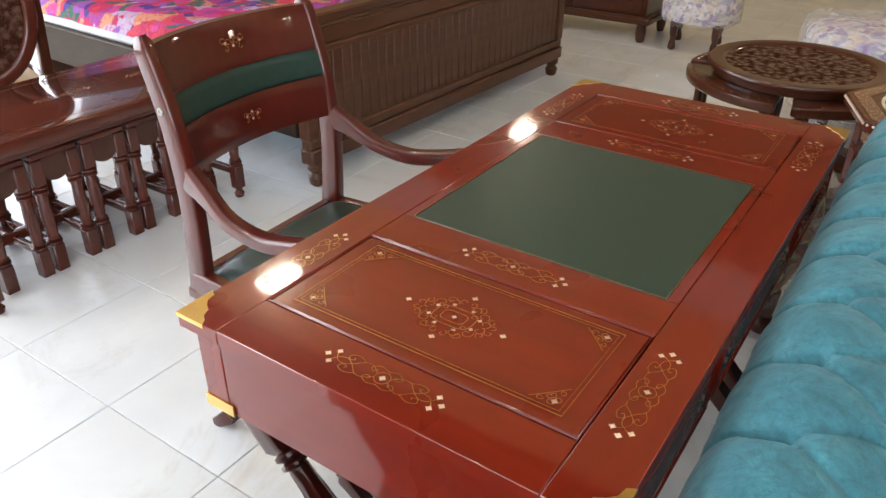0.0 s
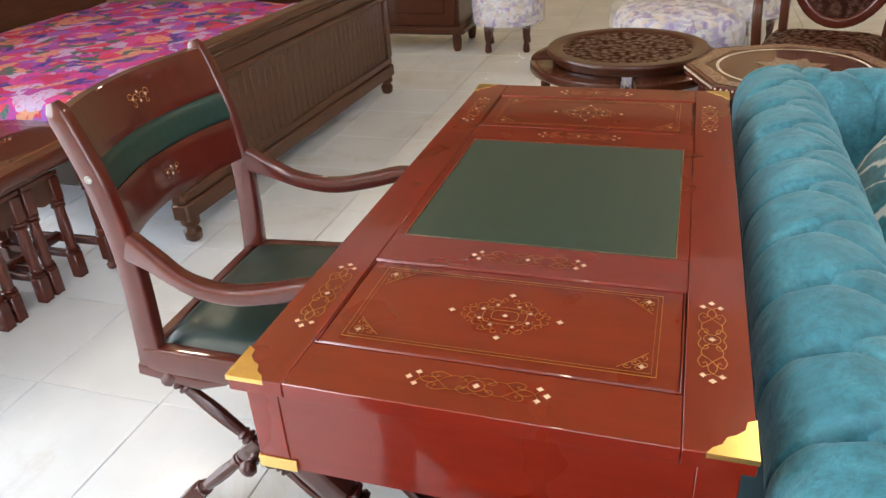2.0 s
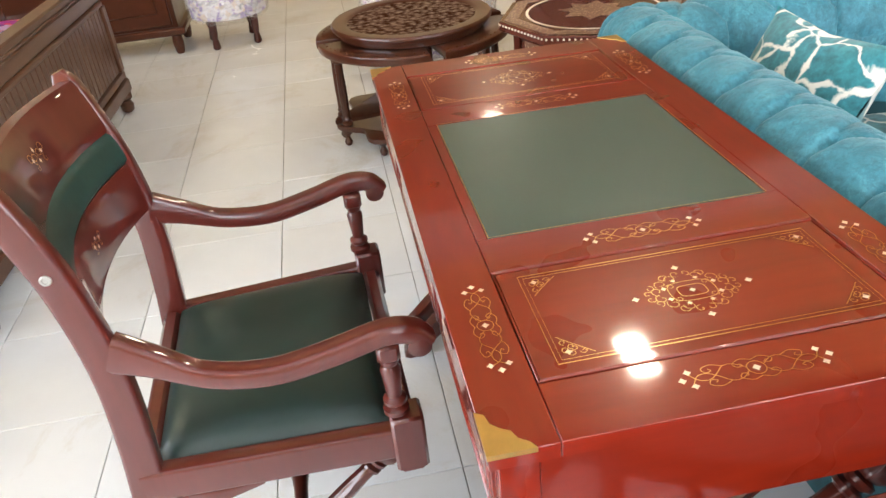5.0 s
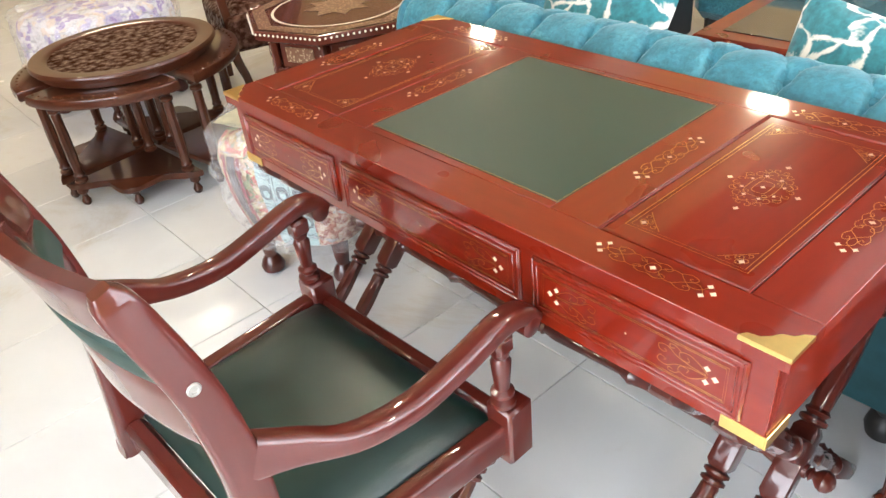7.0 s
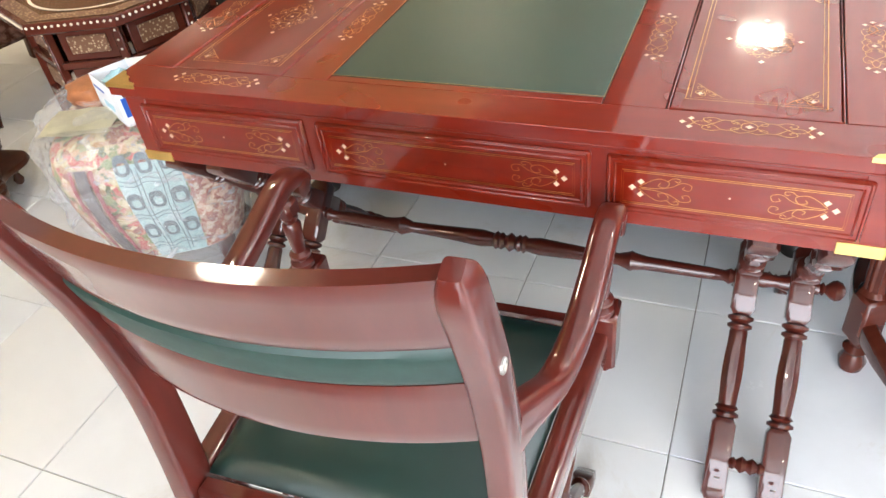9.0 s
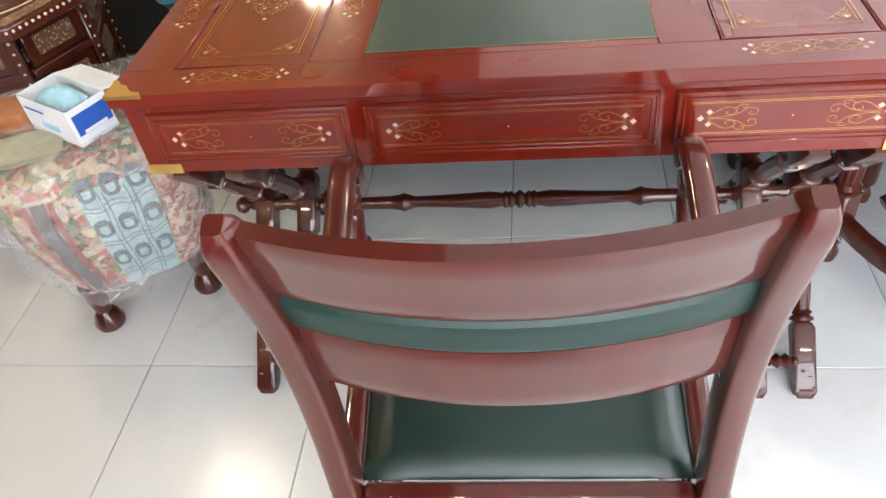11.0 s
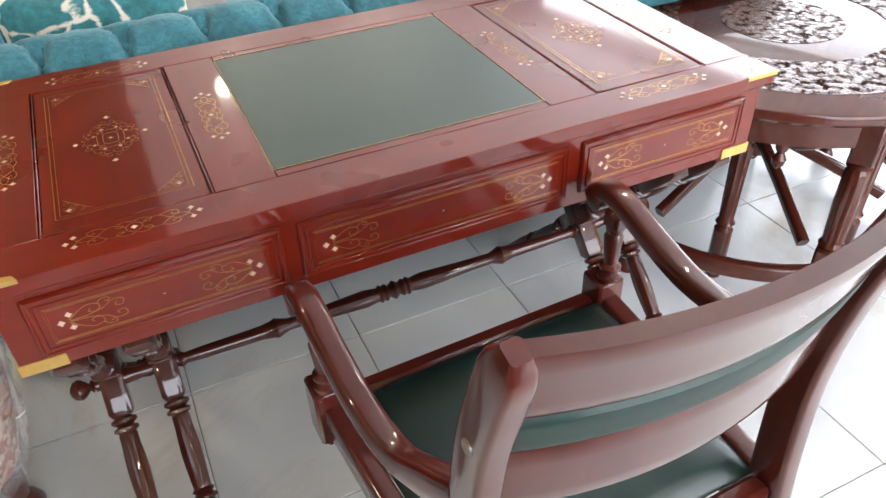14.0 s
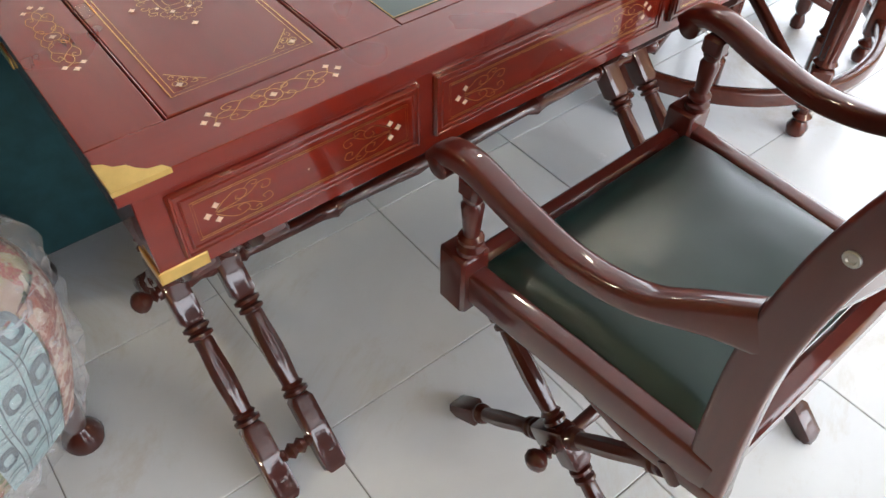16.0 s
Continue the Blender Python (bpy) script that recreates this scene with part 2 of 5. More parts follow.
def carved(name, dark, light, scale, rough=0.35, lo=0.10, hi=0.20, depth=-0.02):
    m, n, l, b = nodes(name)
    v = coords(n, l)
    d = n.new("ShaderNodeTexVoronoi")
    d.feature = "SMOOTH_F1"
    d.inputs["Scale"].default_value = scale
    l.new(v, d.inputs["Vector"])
    f = noise_tex(n, l, v, scale * 1.2, 3, 0.5, 2.5)
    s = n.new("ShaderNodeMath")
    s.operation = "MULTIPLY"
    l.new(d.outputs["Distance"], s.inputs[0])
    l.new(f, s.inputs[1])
    # relief shading painted into the colour: recesses darkened, raised carving lightened
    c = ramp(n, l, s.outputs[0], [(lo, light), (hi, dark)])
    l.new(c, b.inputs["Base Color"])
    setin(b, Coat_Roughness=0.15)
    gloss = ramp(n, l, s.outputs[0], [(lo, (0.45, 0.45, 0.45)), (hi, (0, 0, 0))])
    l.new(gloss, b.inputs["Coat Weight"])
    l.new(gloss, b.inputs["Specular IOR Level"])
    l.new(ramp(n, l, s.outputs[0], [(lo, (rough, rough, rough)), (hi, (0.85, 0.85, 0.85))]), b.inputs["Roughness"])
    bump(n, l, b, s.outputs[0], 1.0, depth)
    return m


CARVED = carved("carved_walnut_shaded_relief", (0.040, 0.015, 0.009), (0.105, 0.042, 0.024), 42, 0.35, 0.06, 0.30, -0.010)
CARVEDPALE = carved("carved_rosewood_shaded_relief", (0.035, 0.018, 0.014), (0.15, 0.07, 0.05), 60, 0.24, 0.16, 0.30, -0.003)


def inlaid():
    m, n, l, b = nodes("bone_inlaid_wood")
    v = coords(n, l)
    vo = n.new("ShaderNodeTexVoronoi")
    vo.inputs["Scale"].default_value = 110
    l.new(v, vo.inputs["Vector"])
    c = ramp(n, l, vo.outputs["Distance"], [(0.22, (0.50, 0.37, 0.24)), (0.42, (0.16, 0.070, 0.034))])
    l.new(c, b.inputs["Base Color"])
    setin(b, Roughness=0.35, Coat_Weight=0.4)
    return m


BONE = inlaid()
BONESTUD = plain("bone_stud", (0.70, 0.62, 0.48), 0.4)


def tile_mat():
    m, n, l, b = nodes("white_porcelain_tile")
    oi = n.new("ShaderNodeObjectInfo")
    geo = n.new("ShaderNodeNewGeometry")
    f = noise_tex(n, l, geo.outputs["Position"], 3.0, 6, 0.6, 0.5)
    c = ramp(n, l, f, [(0.3, (0.70, 0.73, 0.76)), (0.7, (0.79, 0.825, 0.855))])
    c = mixc(n, l, c, (0.70, 0.69, 0.66), ramp(n, l, oi.outputs["Random"], [(0.2, (0, 0, 0)), (1.0, (0.4, 0.4, 0.4))]))
    st = noise_tex(n, l, geo.outputs["Position"], 1.3, 8, 0.75, 1.0)
    c = mixc(n, l, c, (0.52, 0.46, 0.36), ramp(n, l, st, [(0.54, (0, 0, 0)), (0.74, (0.7, 0.7, 0.7))]))
    l.new(c, b.inputs["Base Color"])
    rr = ramp(n, l, f, [(0.3, (0.16, 0.16, 0.16)), (0.8, (0.30, 0.30, 0.30))])
    l.new(rr, b.inputs["Roughness"])
    return m


TILE = tile_mat()
GROUT = plain("grey_grout", (0.26, 0.25, 0.23), 0.9, 0, 0.2, 40)


def glow(name, colour, strength):
    m, n, l, b = nodes(name)
    setin(b, Base_Color=(0.8, 0.8, 0.8, 1), Emission_Color=(*colour, 1), Emission_Strength=strength)
    return m


LAMPGLOW = glow("lamp_diffuser", (1.0, 0.88, 0.68), 125)
GLASS, gn, gl, gb = nodes("shopfront_glass")
setin(gb, Base_Color=(1, 1, 1, 1), Roughness=0.02, Transmission_Weight=1.0, IOR=1.45)

# ---- mesh helpers ----


def part(name, bm, mat, parent=None, label="", smooth=True):
    bmesh.ops.recalc_face_normals(bm, faces=bm.faces[:])
    me = bpy.data.meshes.new(name)
    bm.to_mesh(me)
    bm.free()
    me.materials.append(mat)
    if smooth:
        me.shade_smooth()
        me.set_sharp_from_angle(angle=radians(38))
    ob = new(name, me)
    if parent:
        ob.parent = parent
    if label:
        tagged(ob, label)
    return ob


def thing(name, label, category, m=None, group="", kind=""):
    ob = new(name)
    ob.empty_display_size = 0.1
    if m is not None:
        ob.matrix_world = m
    return tagged(ob, label, category, group, kind)


def box(bm, c, s, b=0.004, m=None):
    """A chamfered box: centre, full size, chamfer."""
    hx, hy, hz = s[0] / 2, s[1] / 2, s[2] / 2
    b = min(b, hx * 0.9, hy * 0.9, hz * 0.9)
    vs = []
    for sx in (-1, 1):
        for sy in (-1, 1):
            for sz in (-1, 1):
                for dx, dy, dz in ((b, b, 0), (b, 0, b), (0, b, b)):
                    p = Vector((sx * (hx - dx), sy * (hy - dy), sz * (hz - dz))) + Vector(c)
                    vs.append(bm.verts.new(m @ p if m else p))
    r = bmesh.ops.convex_hull(bm, input=vs)
    return r


def lathe(bm, prof, m=None, seg=20, flute=None, close=True):
    """Turned round local z: prof is (radius, z); flute = (z0, z1, count, depth)."""
    rings = []
    for r, z in prof:
        ring = []
        for i in range(seg):
            a = 2 * math.pi * i / seg
            rr = r
            if flute and flute[0] <= z <= flute[1]:
                rr -= flute[3] * (0.5 + 0.5 * math.cos(flute[2] * a))
            p = Vector((rr * math.cos(a), rr * math.sin(a), z))
            ring.append(bm.verts.new(m @ p if m else p))
        rings.append(ring)
    for a, b in zip(rings, rings[1:]):
        for i in range(seg):
            j = (i + 1) % seg
            bm.faces.new((a[i], a[j], b[j], b[i]))
    if close:
        bm.faces.new(rings[0][::-1])
        bm.faces.new(rings[-1])


def along(p, q, side=(1, 0, 0)):
    """A frame whose z runs from p to q, with its x near side."""
    p, q = Vector(p), Vector(q)
    z = (q - p).normalized()
    y = z.cross(Vector(side)).normalized()
    x = y.cross(z)
    m = Matrix((x, y, z)).transposed().to_4x4()
    m.translation = p
    return m, (q - p).length


def sweep(bm, pts, sizes, side=(1, 0, 0), rnd=0.3, closed_ends=True):
    """A bar with a rounded rectangular section (width along side, height across) along pts."""
    side = Vector(side)
    rings = []
    n = len(pts)
    for i, p in enumerate(pts):
        p = Vector(p)
        t = (Vector(pts[min(i + 1, n - 1)]) - Vector(pts[max(i - 1, 0)])).normalized()
        up = t.cross(side).normalized()
        sd = up.cross(t).normalized()
        w, h = sizes[i] if isinstance(sizes, list) else sizes
        k = rnd * min(w, h)
        ring = []
        for cx, cy, a0 in ((1, 1, 0), (-1, 1, 90), (-1, -1, 180), (1, -1, 270)):
            for da in (0, 30, 60, 90):
                a = radians(a0 + da)
                u = cx * (w / 2 - k) + k * math.cos(a)
                v = cy * (h / 2 - k) + k * math.sin(a)
                ring.append(bm.verts.new(p + sd * u + up * v))
        rings.append(ring)
    for a, b in zip(rings, rings[1:]):
        for i in range(16):
            j = (i + 1) % 16
            bm.faces.new((a[i], a[j], b[j], b[i]))
    if closed_ends:
        bm.faces.new(rings[0][::-1])
        bm.faces.new(rings[-1])


def curve(keys, n=24):
    """A smooth line through the keys (Catmull-Rom)."""
    k = [Vector(v) for v in keys]
    k = [k[0] * 2 - k[1]] + k + [k[-1] * 2 - k[-2]]
    out = []
    segs = len(k) - 3
    for i in range(n + 1):
        t = i / n * segs
        s = min(int(t), segs - 1)
        u = t - s
        a, b, c, d = k[s:s + 4]
        out.append(0.5 * (2 * b + (c - a) * u + (2 * a - 5 * b + 4 * c - d) * u * u + (3 * b - a - 3 * c + d) * u ** 3))
    return out


def ribbon(bm, pts, w, put, closed=False):
    """A flat wire of width w through 2D pts, laid on a surface by put(u, v)."""
    n = len(pts)
    rows = []
    for i in range(n):
        a = pts[(i - 1) % n] if closed else pts[max(i - 1, 0)]
        b = pts[(i + 1) % n] if closed else pts[min(i + 1, n - 1)]
        dx, dy = b[0] - a[0], b[1] - a[1]
        d = math.hypot(dx, dy) or 1
        ox, oy = -dy / d * w / 2, dx / d * w / 2
        rows.append((bm.verts.new(put(pts[i][0] + ox, pts[i][1] + oy)), bm.verts.new(put(pts[i][0] - ox, pts[i][1] - oy))))
    for i in range(n if closed else n - 1):
        a, b = rows[i], rows[(i + 1) % n]
        bm.faces.new((a[0], a[1], b[1], b[0]))


def spiral(cx, cy, r0, r1, a0, a1, n=18):
    return [(cx + (r0 + (r1 - r0) * i / n) * math.cos(radians(a0 + (a1 - a0) * i / n)), cy + (r0 + (r1 - r0) * i / n) * math.sin(radians(a0 + (a1 - a0) * i / n))) for i in range(n + 1)]


def petal(bm, u, v, r, put):
    """A small four-lobed shell chip."""
    vs = []
    for i in range(12):
        a = 2 * math.pi * i / 12
        k = r * (0.8 + 0.25 * math.cos(4 * a))
        vs.append(bm.verts.new(put(u + k * math.cos(a), v + k * math.sin(a))))
    bm.faces.new(vs)


def slab(bm, outline, z0, z1, b=0.004):
    """A plate from a 2D outline with softened upper and lower edges."""
    n = len(outline)
    cx = sum(p[0] for p in outline) / n
    cy = sum(p[1] for p in outline) / n
    rings = []
    for z, k in ((z0, b), (z0 + b, 0), (z1 - b, 0), (z1 - b * 0.3, b * 0.3), (z1, b)):
        ring = []
        for x, y in outline:
            d = math.hypot(x - cx, y - cy) or 1
            ring.append(bm.verts.new((x - (x - cx) / d * k, y - (y - cy) / d * k, z)))
        rings.append(ring)
    for a, c in zip(rings, rings[1:]):
        for i in range(n):
            j = (i + 1) % n
            bm.faces.new((a[i], a[j], c[j], c[i]))
    bm.faces.new(rings[0][::-1])
    bm.faces.new(rings[-1])


def circle2(cx, cy, r, n=48):
    return [(cx + r * math.cos(2 * math.pi * i / n), cy + r * math.sin(2 * math.pi * i / n)) for i in range(n)]


def turned(bm, m, z0, z1, r, flute=True, seg=24):
    """A turned shaft between two heights of the frame m: rings at both ends, a swelling fluted middle."""
    L = z1 - z0
    prof = [(r * 0.7, z0), (r * 1.15, z0 + 0.02 * L), (r * 1.15, z0 + 0.05 * L), (r * 0.75, z0 + 0.07 * L), (r * 1.05, z0 + 0.10 * L), (r * 0.8, z0 + 0.13 * L)]
    for i in range(7):
        t = i / 6
        prof.append((r * (0.82 + 0.16 * math.sin(math.pi * min(1, t * 1.1))), z0 + (0.15 + 0.68 * t) * L))
    prof += [(r * 0.75, z0 + 0.85 * L), (r * 1.1, z0 + 0.87 * L), (r * 1.1, z0 + 0.90 * L), (r * 0.72, z0 + 0.92 * L), (r * 1.15, z0 + 0.95 * L), (r * 1.15, z0 + 0.98 * L), (r * 0.7, z1)]
    lathe(bm, prof, m, seg, (z0 + 0.2 * L, z0 + 0.8 * L, 8, r * 0.14) if flute else None)

# ---- the room ----


def wall(name, c, s, mat=WALL):
    bm = bmesh.new()
    box(bm, c, s, 0.002)
    return tagged(part(name, bm, mat, None, "", False), "plain painted showroom wall", "wall", "", "structure")


T = 0.2
wall("wall_west", (X0 - T / 2, (Y0 + Y1) / 2, CEIL / 2), (T, Y1 - Y0 + 2 * T, CEIL))
wall("wall_north", ((X0 - 0.4) / 2, Y1 + T / 2, CEIL / 2), (-0.4 - X0, T, CEIL))
wall("wall_north_pale", ((X1 - 0.4) / 2, Y1 + T / 2, CEIL / 2), (X1 + 0.4, T, CEIL), WALLPALE)
# shop front: walls with glazed openings
wall("wall_south", ((X0 - 2.4) / 2, Y0 - T / 2, CEIL / 2), (-2.4 - X0, T, CEIL))
wall("wall_south_sill", ((X1 - 2.4) / 2, Y0 - T / 2, 0.1), (X1 + 2.4, T, 0.2))
wall("wall_south_head", ((X1 - 2.4) / 2, Y0 - T / 2, 2.95), (X1 + 2.4, T, 0.1))
wall("wall_east", (X1 + T / 2, (Y0 - 0.5) / 2, CEIL / 2), (T, -0.5 - Y0, CEIL))
wall("wall_east_sill", (X1 + T / 2, (Y1 - 0.5) / 2, 0.1), (T, Y1 + 0.5, 0.2))
wall("wall_east_head", (X1 + T / 2, (Y1 - 0.5) / 2, 2.95), (T, Y1 + 0.5, 0.1))


def glazing(name, m, w, h, n):
    """A shop window: frame, mullions and panes, in its own plane (x along, z up)."""
    ob = thing(name, "large aluminium framed shop window", "window", m, "", "structure")
    for z in (0.03, h - 0.03):
        bm = bmesh.new()
        box(bm, (w / 2, 0, z), (w, 0.08, 0.06))
        part("window_frame", bm, ALU, ob)
    for i in range(n + 1):
        bm = bmesh.new()
        box(bm, (0.03 + i * (w - 0.06) / n, 0, h / 2), (0.06, 0.07, h - 0.12))
        part("mullion", bm, ALU, ob)
    for i in range(n):
        bm = bmesh.new()
        box(bm, ((i + 0.5) * w / n, 0, h / 2), (w / n - 0.06, 0.008, h - 0.12), 0.001)
        part("pane", bm, GLASS, ob).visible_shadow = False
    return ob


glazing("window_1", pose(-2.4, Y0 - 0.1, 0.2), X1 + 2.4, 2.7, 5)
glazing("window_2", pose(X1 + 0.1, -0.5, 0.2, 0, 0, 90), Y1 + 0.5, 2.7, 5)
# ceiling in strips of different colour, with a pale band and a broad dark strip that run from the shop front to the
# back wall
for nm, xa, xb, za, mat, lab in (("ceiling_far", X0 - 0.2, -3.9, CEIL, CEILDARK, "plain brown ceiling"), ("ceiling_band", -3.9, -3.2, CEIL, CEILPALE, "broad pale ceiling band"), ("ceiling", -3.2, -1.45, CEIL, CEILING, "plain warm cream plastered ceiling"), ("ceiling_pale", -0.42, X1 + 0.2, CEIL, CEILPALE, "plain white plastered ceiling"), ("ceiling_strip", -1.45, -0.42, CEIL, CEILSTRIP, "broad dark brown ceiling strip")):
    bm = bmesh.new()
    box(bm, ((xa + xb) / 2, (Y0 + Y1) / 2, (za + CEIL + 0.2) / 2), (xb - xa, Y1 - Y0 + 0.4, CEIL + 0.2 - za), 0.002)
    tagged(part(nm, bm, mat, None, "", False), lab, "ceiling", "", "structure")
bm = bmesh.new()
box(bm, (0, 0, -0.56), (160, 160, 1.0))
tagged(part("ground", bm, plain("street_concrete", (0.3, 0.29, 0.27), 0.9, 0, 0.2, 1), None, "", False), "pale street paving outside the shop", "ground", "", "structure")


def ceiling_panel():
    ob = thing("ceiling_light", "small oblong recessed warm ceiling light", "light", None, "ceiling lights")
    bm = bmesh.new()
    for s in (-1, 1):
        box(bm, (s * 0.175, 0, -0.012), (0.03, 0.21, 0.024))
        box(bm, (0, s * 0.09, -0.012), (0.32, 0.03, 0.024))
    part("frame", bm, WHITECARD, ob)
    bm = bmesh.new()
    box(bm, (0, 0, -0.008), (0.315, 0.145, 0.012))
    part("diffuser", bm, LAMPGLOW, ob, "glowing diffuser")
    return ob


lamp = ceiling_panel()
spots = [(x, y) for x in (-5.4, -1.9, 1.8) for y in (-3.0, 1.0, 5.0)] + [(0.45, 5.0)]
lamp.matrix_world = pose(spots[0][0], spots[0][1], CEIL)
for x, y in spots[1:]:
    copy_thing(lamp, pose(x, y, CEIL))

# ---- the writing desk ----
DL, DW, DH = 0.638, 0.314, 0.76
SU = DH + 0.0009


def top_put(cx, cy, turn=0, lift=0.0009):
    c, s = math.cos(radians(turn)), math.sin(radians(turn))
    return lambda u, v: (cx + u * c - v * s, cy + u * s + v * c, DH + lift)


STEM = [(0.010, 0.003), (0.022, 0.012), (0.034, 0.012), (0.044, 0.003), (0.056, -0.005), (0.068, -0.003), (0.076, 0.008)]
CURL_IN = [(0.0, 0.0135), (0.012, 0.017), (0.023, 0.011), (0.019, 0.005), (0.013, 0.007), (0.016, 0.010)]
CURL_OUT = [(0.034, 0.012), (0.047, 0.017), (0.059, 0.013), (0.056, 0.006), (0.049, 0.008), (0.052, 0.011)]


def strip_motif(wire, chip, put, L=0.098):
    """A long scroll ornament: ring in the middle, crossing stems with curls, three chips at each end."""
    ribbon(wire, circle2(0, 0, 0.0105, 20), 0.0010, put, True)
    for s in (-1, 1):
        for w in (-1, 1):
            for keys in (STEM, CURL_IN, CURL_OUT):
                ribbon(wire, [(s * p[0] * L / 0.084, w * p[1]) for p in curve(keys, 20)], 0.0010, put)
            petal(chip, s * L * 0.90, w * 0.011, 0.0048, put)
        petal(chip, s * L * 1.02, 0, 0.005, put)
    petal(chip, 0, 0, 0.0052, put)


def medallion(wire, chip, put):
    """The diamond shaped centre ornament."""
    ribbon(wire, [(0.022 * math.copysign(abs(math.cos(a)) ** 0.5, math.cos(a)), 0.014 * math.copysign(abs(math.sin(a)) ** 0.5, math.sin(a))) for a in [2 * math.pi * i / 28 for i in range(28)]], 0.0013, put, True)
    ribbon(wire, [(0.036 * math.copysign(abs(math.cos(a)) ** 0.6, math.cos(a)), 0.025 * math.copysign(abs(math.sin(a)) ** 0.6, math.sin(a))) for a in [2 * math.pi * i / 32 for i in range(32)]], 0.0012, put, True)
    for s in (-1, 1):
        for w in (-1, 1):
            for cx, cy, r, a0, a1 in ((0.052, 0.010, 0.011, -90, 250), (0.040, 0.026, 0.011, -40, 300), (0.020, 0.036, 0.010, -20, 320), (0.008, 0.047, 0.008, -90, 220), (0.068, 0.007, 0.008, 200, -120), (0.028, 0.016, 0.007, 20, 330), (0.030, 0.040, 0.009, 150, -190), (0.060, 0.020, 0.008, 100, 430)):
                ribbon(wire, [(s * p, w * q) for p, q in spiral(cx, cy, r, r * 0.3, a0, a1)], 0.0010, put)
            petal(chip, s * 0.040, w * 0.014, 0.0048, put)
            petal(chip, s * 0.018, w * 0.030, 0.0042, put)
        petal(chip, s * 0.090, 0, 0.0062, put)
        petal(chip, 0, s * 0.064, 0.0062, put)
    petal(chip, 0, 0, 0.0052, put)


def corner_motif(wire, chip, put):
    for w in (0, 1):
        f = (lambda p, q: (p, q)) if w else (lambda p, q: (q, p))
        for cx, cy, r in ((0.012, 0.006, 0.006), (0.026, 0.006, 0.005), (0.017, 0.014, 0.005)):
            ribbon(wire, [f(p, q) for p, q in spiral(cx, cy, r, r * 0.3, 180, 520, 14)], 0.001, put)
    ribbon(wire, [(0.038, 0.001), (0.026, 0.012), (0.012, 0.026), (0.001, 0.038)], 0.0011, put)
    petal(chip, 0.008, 0.008, 0.005, put)


desk = thing("writing_desk", "glossy red mahogany campaign desk with brass inlay and green leather top", "desk")
# top: outer strips, end strips, panels, all separate boards with fine joints
ST = 0.237
g = 0.0008
TOPZ = (0.737 + DH) / 2
for s in (-1, 1):
    bm = bmesh.new()
    box(bm, (0, s * (ST + DW) / 2, TOPZ), (2 * DL, DW - ST - g, DH - 0.737), 0.0011)
    part("top_board", bm, MAHOGANY, desk)
    bm = bmesh.new()
    box(bm, (s * (0.548 + DL) / 2, 0, TOPZ), (DL - 0.548 - g, 2 * ST - g, DH - 0.737), 0.0011)
    part("top_board", bm, MAHOGANY_Y, desk)
    bm = bmesh.new()
    box(bm, (s * (0.229 + 0.318) / 2, 0, TOPZ), (0.318 - 0.229 - g, 2 * ST - g, DH - 0.737), 0.0008)
    part("top_board", bm, MAHOGANY_Y, desk)
    # hinged writing-box panel, with a double groove round it
    bm = bmesh.new()
    box(bm, (s * 0.433, 0, TOPZ - 0.0005), (0.2195, 2 * ST - 0.0095, DH - 0.737 - 0.001), 0.0015)
    part("top_panel", bm, MAHOGANY_Y, desk)
    bm = bmesh.new()
    for k in (-1, 1):
        box(bm, (s * 0.433 + k * 0.1122, 0, TOPZ + 0.0004), (0.0024, 2 * ST - 0.003, DH - 0.737), 0.001)
        box(bm, (s * 0.433, k * (ST - 0.0028), TOPZ + 0.0004), (0.222, 0.0024, DH - 0.737), 0.001)
    part("panel_bead", bm, MAHOGANY_Y, desk)
    bm = bmesh.new()
    box(bm, (0, s * (0.219 + ST) / 2, TOPZ), (0.456, ST - 0.219 - g, DH - 0.737), 0.0008)
    part("top_board", bm, MAHOGANY, desk)
bm = bmesh.new()
box(bm, (0, 0, 0.729), (2 * DL - 0.03, 2 * DW - 0.03, 0.014), 0.002)
part("top_core", bm, GROOVE, desk)
bm = bmesh.new()
box(bm, (0, 0, TOPZ + 0.0002), (0.456, 0.436, DH - 0.737), 0.0015)
part("writing_pad", bm, PADLEATHER, desk, "dark green leather writing surface")
bm = bmesh.new()
put = top_put(0, 0, 0, 0.0012)
ribbon(bm, [(-0.2285, -0.2185), (0.2285, -0.2185), (0.2285, 0.2185), (-0.2285, 0.2185)], 0.0016, put, True)
part("pad_border", bm, INLAY, desk, "thin gold line")
for s in (-1, 1):
    for cx, cy, turn in ((s * 0.588, 0, 90), (s * 0.276, 0, 90), (s * 0.431, -0.269, 0), (s * 0.431, 0.269, 0)):
        w, c = bmesh.new(), bmesh.new()
        strip_motif(w, c, top_put(cx, cy, turn), 0.084)
        part("wire_inlay", w, INLAY, desk)
        tagged(part("shell_inlay", c, PEARL, desk), kind="stuff")
    w, c = bmesh.new(), bmesh.new()
    mput = top_put(s * 0.434, 0, 90)
    medallion(w, c, lambda u, v: mput(u * 0.84, v * 0.82))
    for k, kw in ((0.205, 0.0017), (0.199, 0.0010)):
        dx = 0.092 - (0.205 - k)
        ribbon(w, [(s * 0.433 - dx, -k), (s * 0.433 + dx, -k), (s * 0.433 + dx, k), (s * 0.433 - dx, k)], kw, lambda u, v: (u, v, SU), True)
    for a, b in ((1, 1), (1, -1), (-1, 1), (-1, -1)):
        corner_motif(w, c, lambda u, v, a=a, b=b: (s * 0.433 + a * (0.082 - u), b * (0.195 - v), SU))
    part("wire_inlay", w, INLAY, desk)
    tagged(part("shell_inlay", c, PEARL, desk), kind="stuff")
